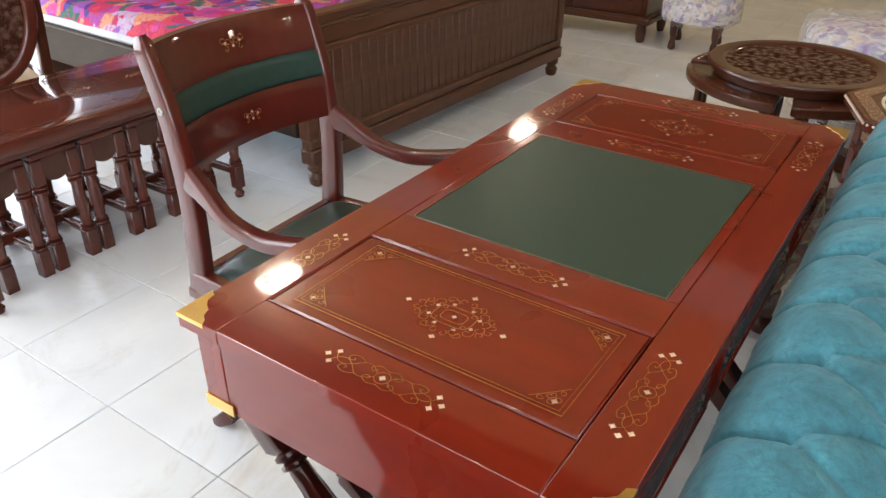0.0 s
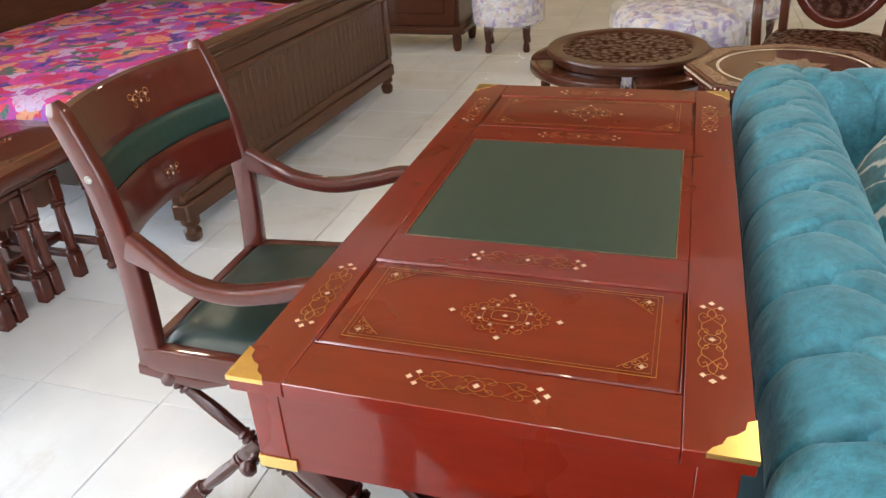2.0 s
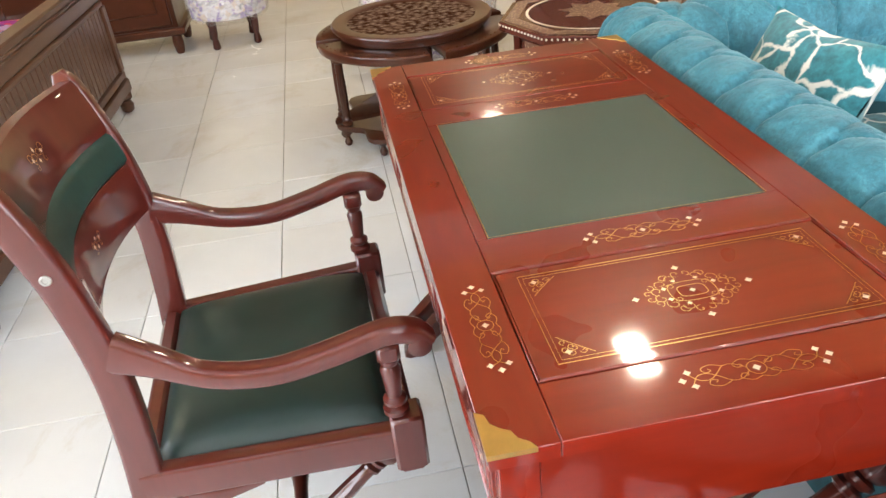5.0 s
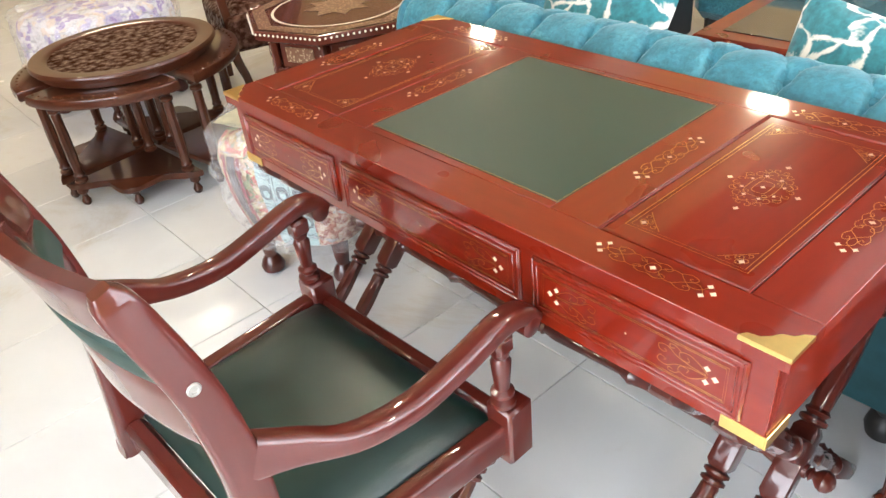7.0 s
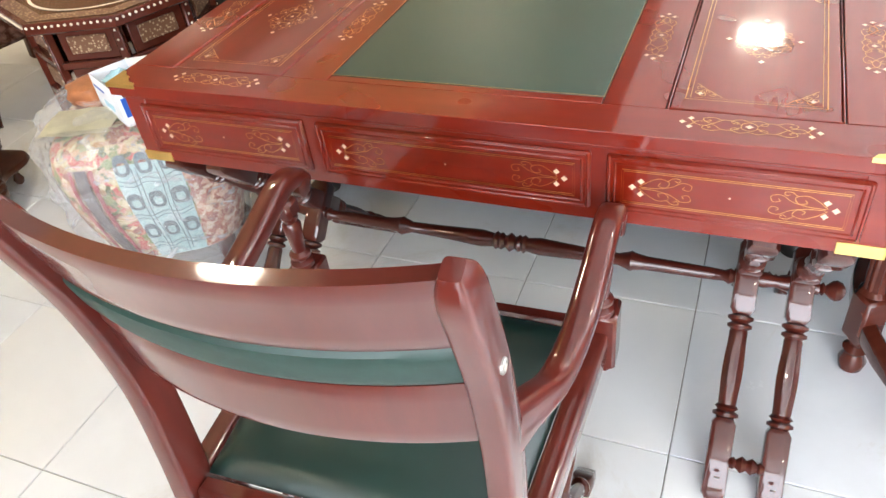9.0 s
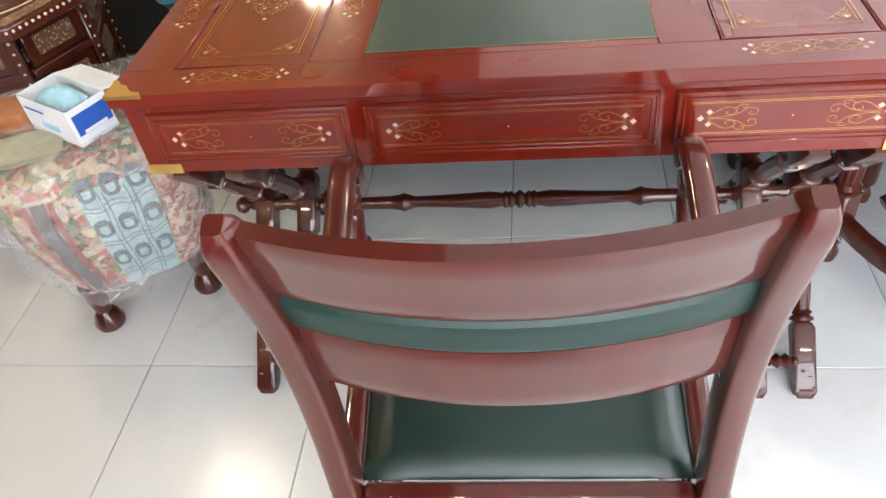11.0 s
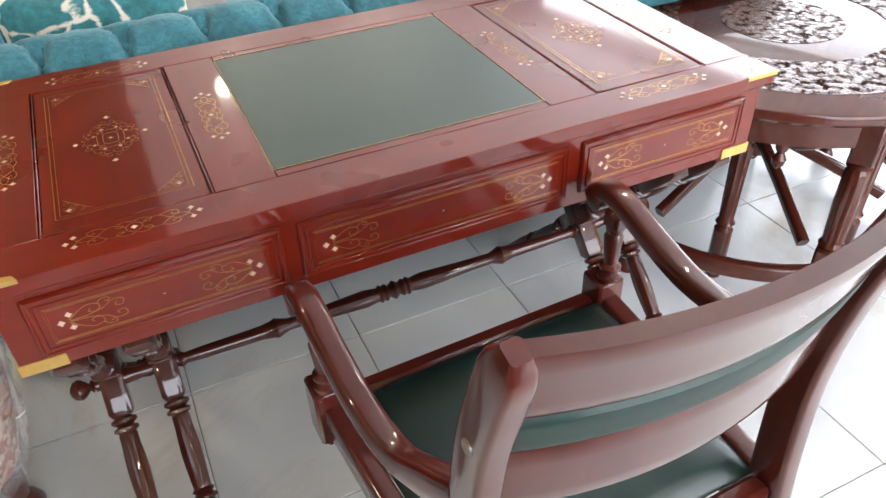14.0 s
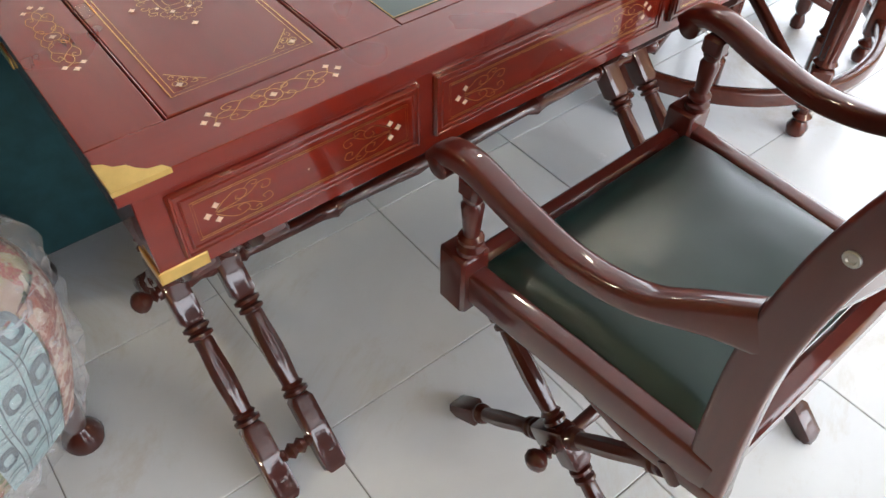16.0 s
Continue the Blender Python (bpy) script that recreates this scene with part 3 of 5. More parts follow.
# brass corners on the top
for a in (-1, 1):
    for b in (-1, 1):
        bm = bmesh.new()
        edge = [(0, 0), (0.064, 0), (0.058, 0.010), (0.044, 0.013), (0.035, 0.022), (0.029, 0.032), (0.017, 0.037), (0.010, 0.047), (0, 0.053)]
        up = [bm.verts.new((a * (DL + 0.001 - u), b * (DW + 0.001 - v), SU)) for u, v in edge]
        dn = [bm.verts.new((a * (DL + 0.001 - u), b * (DW + 0.001 - v), DH - 0.006)) for u, v in edge]
        bm.faces.new(up)
        for i in range(len(edge)):
            j = (i + 1) % len(edge)
            bm.faces.new((up[i], up[j], dn[j], dn[i]))
        part("brass_corner", bm, BRASS, desk, "polished brass corner plate", False)
# apron carcase
AX, AY, AZ0, AZ1 = 0.622, 0.300, 0.597, 0.7355
for b in (-1, 1):
    bm = bmesh.new()
    box(bm, (0, b * (AY - 0.009), (AZ0 + AZ1) / 2), (2 * AX - 0.04, 0.018, AZ1 - AZ0), 0.001)
    part("apron", bm, MAHOGANY, desk)
for a in (-1, 1):
    bm = bmesh.new()
    box(bm, (a * (AX - 0.009), 0, (AZ0 + AZ1) / 2), (0.018, 2 * AY - 0.0890, AZ1 - AZ0), 0.0008)
    part("end_panel", bm, MAHOGANY_Y, desk)
    for b in (-1, 1):
        bm = bmesh.new()
        box(bm, (a * (AX - 0.0215), b * (AY - 0.0215), (AZ0 + AZ1) / 2), (0.045, 0.045, AZ1 - AZ0), 0.0012)
        part("corner_post", bm, MAHOGANY, desk)
        bm = bmesh.new()
        box(bm, (a * (AX - 0.028), b * (AY + 0.0015), AZ0 + 0.009), (0.060, 0.003, 0.020), 0.001)
        box(bm, (a * (AX + 0.0025), b * (AY - 0.026), AZ0 + 0.009), (0.003, 0.058, 0.020), 0.001)
        part("brass_strap", bm, BRASS, desk, "brass corner strap", False)
bm = bmesh.new()
box(bm, (0, 0, AZ0 + 0.008), (2 * AX - 0.06, 2 * AY - 0.06, 0.012))
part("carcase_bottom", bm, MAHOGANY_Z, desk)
# moulding under the top
bm = bmesh.new()
for b in (-1, 1):
    box(bm, (0, b * (AY + 0.002), 0.7305), (2 * AX + 0.006, 0.008, 0.008), 0.003)
    box(bm, (b * (AX + 0.002), 0, 0.7305), (0.008, 2 * AY - 0.004, 0.008), 0.003)
part("cove_moulding", bm, MAHOGANY, desk)


SCROLL_A = [(0.018, 0.002), (0.032, 0.013), (0.046, 0.019), (0.059, 0.014), (0.054, 0.005), (0.044, 0.007), (0.047, 0.012)]
SCROLL_B = [(0.020, 0.001), (0.042, 0.002), (0.062, 0.007), (0.076, 0.016), (0.089, 0.013), (0.086, 0.004), (0.077, 0.006), (0.080, 0.010)]
SCROLL_C = [(0.056, 0.016), (0.064, 0.022), (0.073, 0.021), (0.071, 0.016), (0.066, 0.018)]


def scroll_end(w, c, put, s):
    """Scrolls and three chips at one end of a drawer front."""
    for k in (-1, 1):
        for keys in (SCROLL_A, SCROLL_B, SCROLL_C):
            ribbon(w, [(s * p[0], k * p[1]) for p in curve(keys, 22)], 0.0009, put)
        petal(c, s * 0.020, k * 0.011, 0.0052, put)
    petal(c, s * 0.008, 0, 0.0055, put)


for face in (-1, 1):
    for cx, hw in ((-0.421, 0.170), (0.0, 0.228), (0.421, 0.170)):
        fy = face * AY
        zc, hh = 0.669, 0.049
        bm = bmesh.new()
        box(bm, (cx, fy + face * 0.0005, zc), (2 * hw, 0.010, 2 * hh), 0.0025)
        dr = part("drawer_front", bm, MAHOGANY, desk)
        bm = bmesh.new()
        for k in (-1, 1):
            for inset, w in ((0.004, 0.005), (0.0125, 0.0035)):
                box(bm, (cx + k * (hw - inset), fy + face * 0.0056, zc), (w, 0.0036, 2 * (hh - inset) + w), 0.0016)
                box(bm, (cx, fy + face * 0.0056, zc + k * (hh - inset)), (2 * (hw - inset) - w, 0.0036, w), 0.0016)
        part("drawer_moulding", bm, MAHOGANY, dr)
        put = lambda u, v, cx=cx, fy=fy, face=face: (cx + u, fy + face * 0.0064, zc + v)
        w, c = bmesh.new(), bmesh.new()
        for k in (0.0225, 0.0255):
            ribbon(w, [(-hw + k, -hh + k * 0.9), (hw - k, -hh + k * 0.9), (hw - k, hh - k * 0.9), (-hw + k, hh - k * 0.9)], 0.0009, put, True)
        for s in (-1, 1):
            scroll_end(w, c, lambda u, v, s=s, put=put: put(u - s * (hw - 0.030), v), s)
        petal(c, 0, 0, 0.002, put)
        part("wire_inlay", w, INLAY, dr)
        tagged(part("shell_inlay", c, PEARL, dr), kind="stuff")


def loft(bm, prof, m, seg=32):
    """One closed shaft along local z: rings of (half width, z, square?, flute depth)."""
    rings = []
    for r, z, square, dent in prof:
        ring = []
        for i in range(seg):
            a = 2 * math.pi * i / seg
            c, sn = math.cos(a), math.sin(a)
            k = r * (abs(c) ** 9 + abs(sn) ** 9) ** (-1 / 9) if square else r - dent * (0.5 + 0.5 * math.cos(8 * a))
            ring.append(bm.verts.new(m @ Vector((k * c, k * sn, z))))
        rings.append(ring)
    for p, q in zip(rings, rings[1:]):
        for i in range(seg):
            j = (i + 1) % seg
            bm.faces.new((p[i], p[j], q[j], q[i]))
    bm.faces.new(rings[0][::-1])
    bm.faces.new(rings[-1])


def x_leg(bm, p, q, cross, s, r, foot, block, top):
    """A square-ended, turned leg from p to q with a square block where it crosses its partner."""
    m, L = along(p, q)
    k = (Vector(cross) - Vector(p)).length
    h = s / 2

    def blockrings(z0, z1):
        return [(h * 0.72, z0, True, 0), (h, z0 + 0.010, True, 0), (h, z1 - 0.010, True, 0), (h * 0.72, z1, True, 0)]

    def shaft(z0, z1):
        d = z1 - z0
        ends = [(0.7, 0.0), (1.15, 0.02), (1.15, 0.05), (0.75, 0.07), (1.05, 0.10), (0.8, 0.13)]
        tail = [(0.75, 0.85), (1.1, 0.87), (1.1, 0.90), (0.72, 0.92), (1.15, 0.95), (1.15, 0.98), (0.7, 1.0)]
        mid = [(0.82 + 0.16 * math.sin(math.pi * min(1, i / 6 * 1.1)), 0.15 + 0.68 * i / 6) for i in range(7)]
        return [(r * w, z0 + t * d, False, r * 0.12 if 0.2 <= t <= 0.8 else 0.0) for w, t in ends + mid + tail]

    loft(bm, blockrings(-0.006, foot) + shaft(foot, k - block) + blockrings(k - block, k + block) + shaft(k + block, L - top) + blockrings(L - top, L), m)


def finial(bm, m):
    lathe(bm, [(0.012, 0), (0.012, 0.006), (0.007, 0.010), (0.013, 0.016), (0.007, 0.020), (0.010, 0.023), (0.017, 0.030), (0.020, 0.038), (0.017, 0.047), (0.009, 0.053), (0.002, 0.055)], m, 18)


CZ, CY = 0.295, -0.030
for a in (-1, 1):
    for x in (0.572, 0.476):
        for b in (-1, 1):
            bm = bmesh.new()
            x_leg(bm, (a * (x + b * 0.001), b * 0.305 + CY * 0.6, 0), (a * (x + b * 0.001), -b * 0.285 + CY * 0.2, 0.602), (a * x, CY, CZ), 0.044, 0.0205, 0.145, 0.072, 0.12)
            # flat sole on the floor
            for v in bm.verts:
                if v.co.z < 0.012:
                    v.co.z = 0.0
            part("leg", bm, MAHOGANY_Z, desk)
    for x in (0.572, 0.476):
        bm = bmesh.new()
        lathe(bm, [(0.0045, 0), (0.0045, 0.0015), (0.001, 0.002)], pose(a * x, -0.3255, 0.058, 110), 12)
        part("screw_head", bm, CHROME, desk, "small bright screw head")
    for b in (-1, 1):
        bm = bmesh.new()
        m, L = along((a * 0.493, b * 0.270 + CY * 0.6, 0.060), (a * 0.555, b * 0.270 + CY * 0.6, 0.060), (0, 0, 1))
        lathe(bm, [(0.008, 0), (0.012, 0.008), (0.008, 0.012), (0.016, 0.022), (0.010, 0.031), (0.016, 0.040), (0.008, 0.050), (0.012, 0.054), (0.008, L)], m, 16)
        part("bobbin_spindle", bm, MAHOGANY_Z, desk)
    bm = bmesh.new()
    m, L = along((a * 0.590, CY, CZ), (a * 0.66, CY, CZ), (0, 0, 1))
    finial(bm, m)
    part("ball_finial", bm, MAHOGANY_Z, desk)
    bm = bmesh.new()
    m, L = along((a * 0.450, CY, CZ), (a * 0.600, CY, CZ), (0, 0, 1))
    lathe(bm, [(0.013, 0), (0.017, 0.01), (0.011, 0.03), (0.016, 0.055), (0.011, 0.075), (0.016, 0.095), (0.011, 0.12), (0.013, L)], m, 16)
    part("cross_spindle", bm, MAHOGANY_Z, desk)
bm = bmesh.new()
m, L = along((-0.455, CY, CZ - 0.004), (0.455, CY, CZ - 0.004), (0, 0, 1))
half = [(0.011, 0), (0.016, 0.012), (0.011, 0.02), (0.0125, 0.05), (0.0145, 0.17), (0.018, 0.192), (0.021, 0.20), (0.018, 0.208), (0.0125, 0.225), (0.0145, 0.30), (0.019, 0.39), (0.015, 0.418), (0.020, 0.424), (0.016, 0.430), (0.019, 0.436), (0.013, 0.444), (0.021, L / 2)]
lathe(bm, half + [(r, L - z) for r, z in half[-2::-1]], m, 22)
part("long_stretcher", bm, MAHOGANY_Z, desk, "turned stretcher rail")

# ---- the desk chair ----
chair = thing("desk_chair", "mahogany campaign armchair with green leather seat and back band", "chair", pose(0.017, -0.600, 0, 0, 0, 1.9) @ Matrix.Diagonal((0.97, 1, 1, 1)))
PK = [(0, -0.212, 0.385), (0, -0.200, 0.52), (0, -0.196, 0.66), (0, -0.212, 0.80), (0, -0.240, 0.905), (0, -0.262, 0.972)]


def post_y(z):
    for a, b in zip(PK, PK[1:]):
        if z <= b[2]:
            return a[1] + (b[1] - a[1]) * (z - a[2]) / (b[2] - a[2])
    return PK[-1][1]


for a in (-1, 1):
    bm = bmesh.new()
    pts = [(a * 0.2345, y, z) for _, y, z in curve(PK, 26)]
    sizes = [(0.034 - 0.003 * i / 26, 0.056 - 0.014 * i / 26) for i in range(27)]
    sizes[0] = (0.034, 0.050)
    sizes[-3:] = [(0.030, 0.041), (0.027, 0.035), (0.018, 0.020)]
    sweep(bm, pts, sizes, (1, 0, 0), 0.22)
    post = part("back_post", bm, CHAIRWOOD, chair)
    bm = bmesh.new()
    m, L = along((a * 0.2492, post_y(0.832), 0.832), (a * 0.260, post_y(0.832), 0.832), (0, 0, 1))
    lathe(bm, [(0.0080, 0), (0.0080, 0.003), (0.0070, 0.0042), (0.0045, 0.0042), (0.0036, 0.0026), (0.001, 0.0026)], m, 20)
    part("bolt_head", bm, CHROME, post, "steel bolt head")
    # side rail of the seat
    bm = bmesh.new()
    sweep(bm, [(a * 0.236, -0.212, 0.428), (a * 0.262, 0.20, 0.432)], (0.034, 0.062), (1, 0, 0), 0.2)
    part("seat_rail", bm, CHAIRWOOD, chair)
    bm = bmesh.new()
    sweep(bm, [(a * 0.236, -0.238, 0.400), (a * 0.240, -0.10, 0.382), (a * 0.243, -0.03, 0.398)], [(0.034, 0.03), (0.034, 0.028), (0.034, 0.008)], (1, 0, 0), 0.2)
    part("rail_bracket", bm, CHAIRWOOD, chair)
    bm = bmesh.new()
    box(bm, (a * 0.264, 0.212, 0.438), (0.054, 0.054, 0.112), 0.005)
    box(bm, (a * 0.264, 0.212, 0.376), (0.034, 0.040, 0.016), 0.004)
    part("corner_block", bm, CHAIRWOOD, chair)
    # turned arm support
    bm = bmesh.new()
    m = pose(a * 0.264, 0.200, 0.494)
    lathe(bm, [(0.014, 0), (0.021, 0.004), (0.021, 0.012), (0.013, 0.017), (0.019, 0.024), (0.019, 0.030), (0.012, 0.036), (0.014, 0.06), (0.0165, 0.09), (0.012, 0.098), (0.015, 0.104), (0.015, 0.110)], m, 20)
    box(bm, (a * 0.264, 0.200, 0.618), (0.032, 0.036, 0.034), 0.006)
    part("arm_support", bm, CHAIRWOOD, chair)
    # swept arm with a scrolled end
    bm = bmesh.new()
    arm = curve([(a * 0.234, -0.185, 0.690), (a * 0.242, -0.135, 0.668), (a * 0.255, -0.06, 0.632), (a * 0.262, 0.03, 0.620), (a * 0.266, 0.12, 0.636), (a * 0.268, 0.195, 0.655), (a * 0.269, 0.240, 0.650), (a * 0.269, 0.262, 0.628)], 36)
    sz = [(0.034 + 0.006 * min(1, i / 18), (0.062 - 0.030 * min(1, i / 9) + 0.003 * math.sin(i / 36 * math.pi))) for i in range(37)]
    sweep(bm, arm, sz, (1, 0, 0), 0.30)
    m, L = along((a * 0.269 - 0.0205, 0.248, 0.629), (a * 0.269 + 0.0205, 0.248, 0.629), (0, 0, 1))
    lathe(bm, [(0.014, 0), (0.0185, 0.003), (0.0185, L - 0.003), (0.014, L)], m, 22)
    part("arm", bm, CHAIRWOOD, chair)
    # crossed legs under the side
    for b in (-1, 1):
        bm = bmesh.new()
        x_leg(bm, (a * (0.238 + b * 0.001), b * 0.232, 0.0), (a * (0.238 + b * 0.001), -b * 0.182, 0.395), (a * 0.238, b * 0.013, 0.208), 0.040, 0.0165, 0.075, 0.040, 0.03)
        for v in bm.verts:
            if v.co.z < 0.014:
                v.co.z = 0.0
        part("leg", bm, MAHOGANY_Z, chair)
    bm = bmesh.new()
    m, L = along((a * 0.256, 0, 0.206), (a * 0.35, 0, 0.206), (0, 0, 1))
    finial(bm, m)
    part("ball_finial", bm, MAHOGANY_Z, chair)
for y, w in ((-0.206, 0.44), (0.212, 0.475)):
    bm = bmesh.new()
    box(bm, (0, y, 0.430), (w, 0.034, 0.056), 0.008)
    part("cross_rail", bm, CHAIRWOOD, chair)
bm = bmesh.new()
m, L = along((-0.225, 0, 0.206), (0.225, 0, 0.206), (0, 0, 1))
half = [(0.010, 0), (0.015, 0.012), (0.011, 0.02), (0.014, 0.12), (0.018, 0.15), (0.012, 0.165), (0.017, 0.20), (0.019, L / 2)]
lathe(bm, half + [(r, L - z) for r, z in half[-2::-1]], m, 18)
part("stretcher", bm, MAHOGANY_Z, chair)


def cushion_grid(bm, nx, ny, f):
    vs = [[bm.verts.new(f(i / nx, j / ny)) for j in range(ny + 1)] for i in range(nx + 1)]
    for i in range(nx):
        for j in range(ny):
            bm.faces.new((vs[i][j], vs[i + 1][j], vs[i + 1][j + 1], vs[i][j + 1]))
    return vs


def dome(t, k=6):
    return 1 - abs(2 * t - 1) ** k


def seat_top(u, v):
    w = 0.220 + 0.022 * v
    e = (dome(u, 6) * dome(v, 6)) ** 0.5
    return ((2 * u - 1) * w, -0.188 + 0.382 * v, 0.452 + 0.030 * e + 0.012 * dome(u, 2) * dome(v, 2) + 0.0015 * noise.noise((u * 7, v * 7, 0)))


bm = bmesh.new()
cushion_grid(bm, 28, 28, seat_top)
bmesh.ops.solidify(bm, geom=bm.faces[:], thickness=0.02)
part("seat", bm, LEATHER, chair, "padded dark green leather seat")
# curved back: upper rail, leather band, lower panel


def back_bow(x):
    return -0.040 * (1 - (x / 0.219) ** 2)


def back_slab(z0, z1, thick, pad=0.0):
    bm = bmesh.new()
    n, k = 26, 8
    front, rear = [], []
    for i in range(n + 1):
        x = -0.221 + 0.442 * i / n
        for lst, sgn in ((front, 1), (rear, -1)):
            row = []
            for j in range(k + 1):
                t = j / k
                z = z0 + (z1 - z0) * t
                edge = dome(t, 4) ** 0.5 if pad else (0.75 if j in (0, k) else 1)
                y = post_y(z) + back_bow(x) + 0.006 + sgn * (thick / 2 * (edge if not pad else 0.6) + pad * edge)
                row.append(bm.verts.new((x, y, z)))
            lst.append(row)
    for lst in (front, rear):
        for i in range(n):
            for j in range(k):
                bm.faces.new((lst[i][j], lst[i + 1][j], lst[i + 1][j + 1], lst[i][j + 1]))
    for i in range(n):
        for j in (0, k):
            bm.faces.new((front[i][j], front[i + 1][j], rear[i + 1][j], rear[i][j]))
    for i in (0, n):
        for j in range(k):
            bm.faces.new((front[i][j], front[i][j + 1], rear[i][j + 1], rear[i][j]))
    return bm


part("top_rail", back_slab(0.858, 0.958, 0.026), CHAIRWOOD, chair)
part("back_band", back_slab(0.793, 0.858, 0.018, 0.009), BANDLEATHER, chair, "padded green leather band")
part("back_panel", back_slab(0.694, 0.793, 0.022), CHAIRWOOD, chair)
for zc, sc in ((0.908, 1.0), (0.748, 0.8)):
    w, c = bmesh.new(), bmesh.new()
    put = lambda u, v: (u, post_y(zc + v) + back_bow(u) + 0.006 + 0.0150, zc + v)
    for s in (-1, 1):
        for cx, cy, r, a0, a1 in ((0.012, 0.004, 0.009, 200, -140), (0.028, 0.008, 0.010, 220, -120), (0.022, -0.008, 0.007, 90, 400)):
            ribbon(w, [(s * p * sc, q * sc) for p, q in spiral(cx, cy, r, r * 0.3, a0, a1)], 0.0011, put)
        petal(c, s * 0.022 * sc, 0.004, 0.004, put)
    petal(c, 0, 0.014 * sc, 0.004, put)
    petal(c, 0, -0.004, 0.004, put)
    part("wire_inlay", w, INLAY, chair)
    tagged(part("shell_inlay", c, PEARL, chair), kind="stuff")

# ---- the chesterfield sofa behind the desk ----
sofa = thing("chesterfield_sofa", "teal velvet chesterfield sofa with deep buttoned rolled back", "sofa")
SX0, SX1 = -0.89, 1.40
PITCH = 0.157


def roll_section(t, x, k=1.0):
    """A deep buttoned roll: a straight crease from the outside up to each button, then two slanting folds to the next row."""
    a = radians(-120 + 330 * t)
    ab = radians(112)
    q = (x + 0.21 + 0.006 * noise.noise((x * 3, t * 4, k))) / PITCH
    if a >= ab:
        shifts = (0.0,)
    else:
        sh = min(0.5, (ab - a) / radians(75) * 0.5)
        shifts = (sh, -sh)
    d = min(abs((q - s + 0.5) % 1.0 - 0.5) for s in shifts)
    d0 = abs((q + 0.5) % 1.0 - 0.5)
    side = max(0.0, min(1.0, (math.degrees(a) + 35) / 40)) * max(0.0, min(1.0, (205 - math.degrees(a)) / 20))
    fold = (0.085 if a >= ab else 0.066) * math.exp(-(d / 0.028) ** 2) + 0.038 * max(0.0, 1 - 2.2 * d) ** 2
    pleat = 0.0
    if a < ab:
        run = (ab - a) / radians(75)
        for k2, reach in ((0.34, 0.75), (0.62, 0.95)):
            for sg in (-1, 1):
                dd = abs((q - sg * min(0.5, run * 0.5 * k2 + 0.03) + 0.5) % 1.0 - 0.5)
                pleat += 0.016 * math.exp(-(dd / 0.014) ** 2) * max(0.0, 1 - run / reach)
    fold += pleat
    dimple = 0.30 * math.exp(-(d0 / 0.075) ** 2 - ((a - ab) / radians(13)) ** 2)
    wrinkle = 0.006 * math.sin(d0 * 75 - 14 * t) * math.exp(-(d0 / 0.22) ** 2) * math.exp(-((a - radians(80)) / radians(32)) ** 2)
    r = 0.112 * (1 - side * (fold + dimple + wrinkle))
    r += 0.004 * noise.noise((x * 11, t * 5, k)) + 0.0012 * noise.noise((x * 50, t * 12, k))
    return r, a


def roll(x0, x1, place, seed):
    bm = bmesh.new()
    nx, nt = int((x1 - x0) / 0.0042), 56
    rings = []
    for i in range(nx + 1):
        x = x0 + (x1 - x0) * i / nx
        end = min(1, min(x - x0, x1 - x) / 0.05)
        e = (1 - (1 - max(0, end)) ** 2) ** 0.5
        ring = []
        for j in range(nt + 1):
            r, a = roll_section(j / nt, x, seed)
            r *= 0.25 + 0.75 * e
            ring.append(bm.verts.new(place(x, r * math.cos(a), r * math.sin(a))))
        rings.append(ring)
    for a, b in zip(rings, rings[1:]):
        for j in range(nt):
            bm.faces.new((a[j], a[j + 1], b[j + 1], b[j]))
    for ring in (rings[0], rings[-1]):
        bm.faces.new(ring)
    return bm


RY, RZ = 0.447, 0.668
part("back_roll", roll(SX0, SX1, lambda x, u, v: (x, RY + u, RZ + v), 1), VELVET, sofa)
for sx, xx in ((1, SX0 + 0.10), (-1, SX1 - 0.10)):
    part("arm_roll", roll(RY + 0.02, 1.28, lambda y, u, v, sx=sx, xx=xx: (xx + sx * u, y, RZ + v), 2), VELVET, sofa)
    bm = bmesh.new()
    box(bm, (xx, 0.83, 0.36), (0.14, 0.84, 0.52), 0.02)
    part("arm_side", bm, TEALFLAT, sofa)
    # tufted inner face of the arm
    bm = bmesh.new()

    def tuft(u, v, sx=sx, xx=xx):
        y, z = 0.52 + 0.74 * u, 0.44 + 0.22 * v
        p = math.cos((y / 0.15 + z / 0.17) * math.pi) * math.cos((y / 0.15 - z / 0.17) * math.pi)
        return (xx + sx * (0.085 + 0.028 * (1 - p * p * p * p)), y, z)
    cushion_grid(bm, 60, 24, tuft)
    part("arm_lining", bm, VELVET, sofa)
bm = bmesh.new()
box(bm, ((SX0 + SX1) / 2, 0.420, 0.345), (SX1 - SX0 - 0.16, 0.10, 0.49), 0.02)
part("outer_back", bm, TEALFLAT, sofa, "plain teal outer back, coloured darker for shade")
bm = bmesh.new()


def tuft_back(u, v):
    x, z = SX0 + 0.16 + (SX1 - SX0 - 0.32) * u, 0.44 + 0.24 * v
    p = math.cos((x / PITCH + z / 0.17) * math.pi) * math.cos((x / PITCH - z / 0.17) * math.pi)
    return (x, 0.49 + 0.03 * (1 - p ** 4), z)


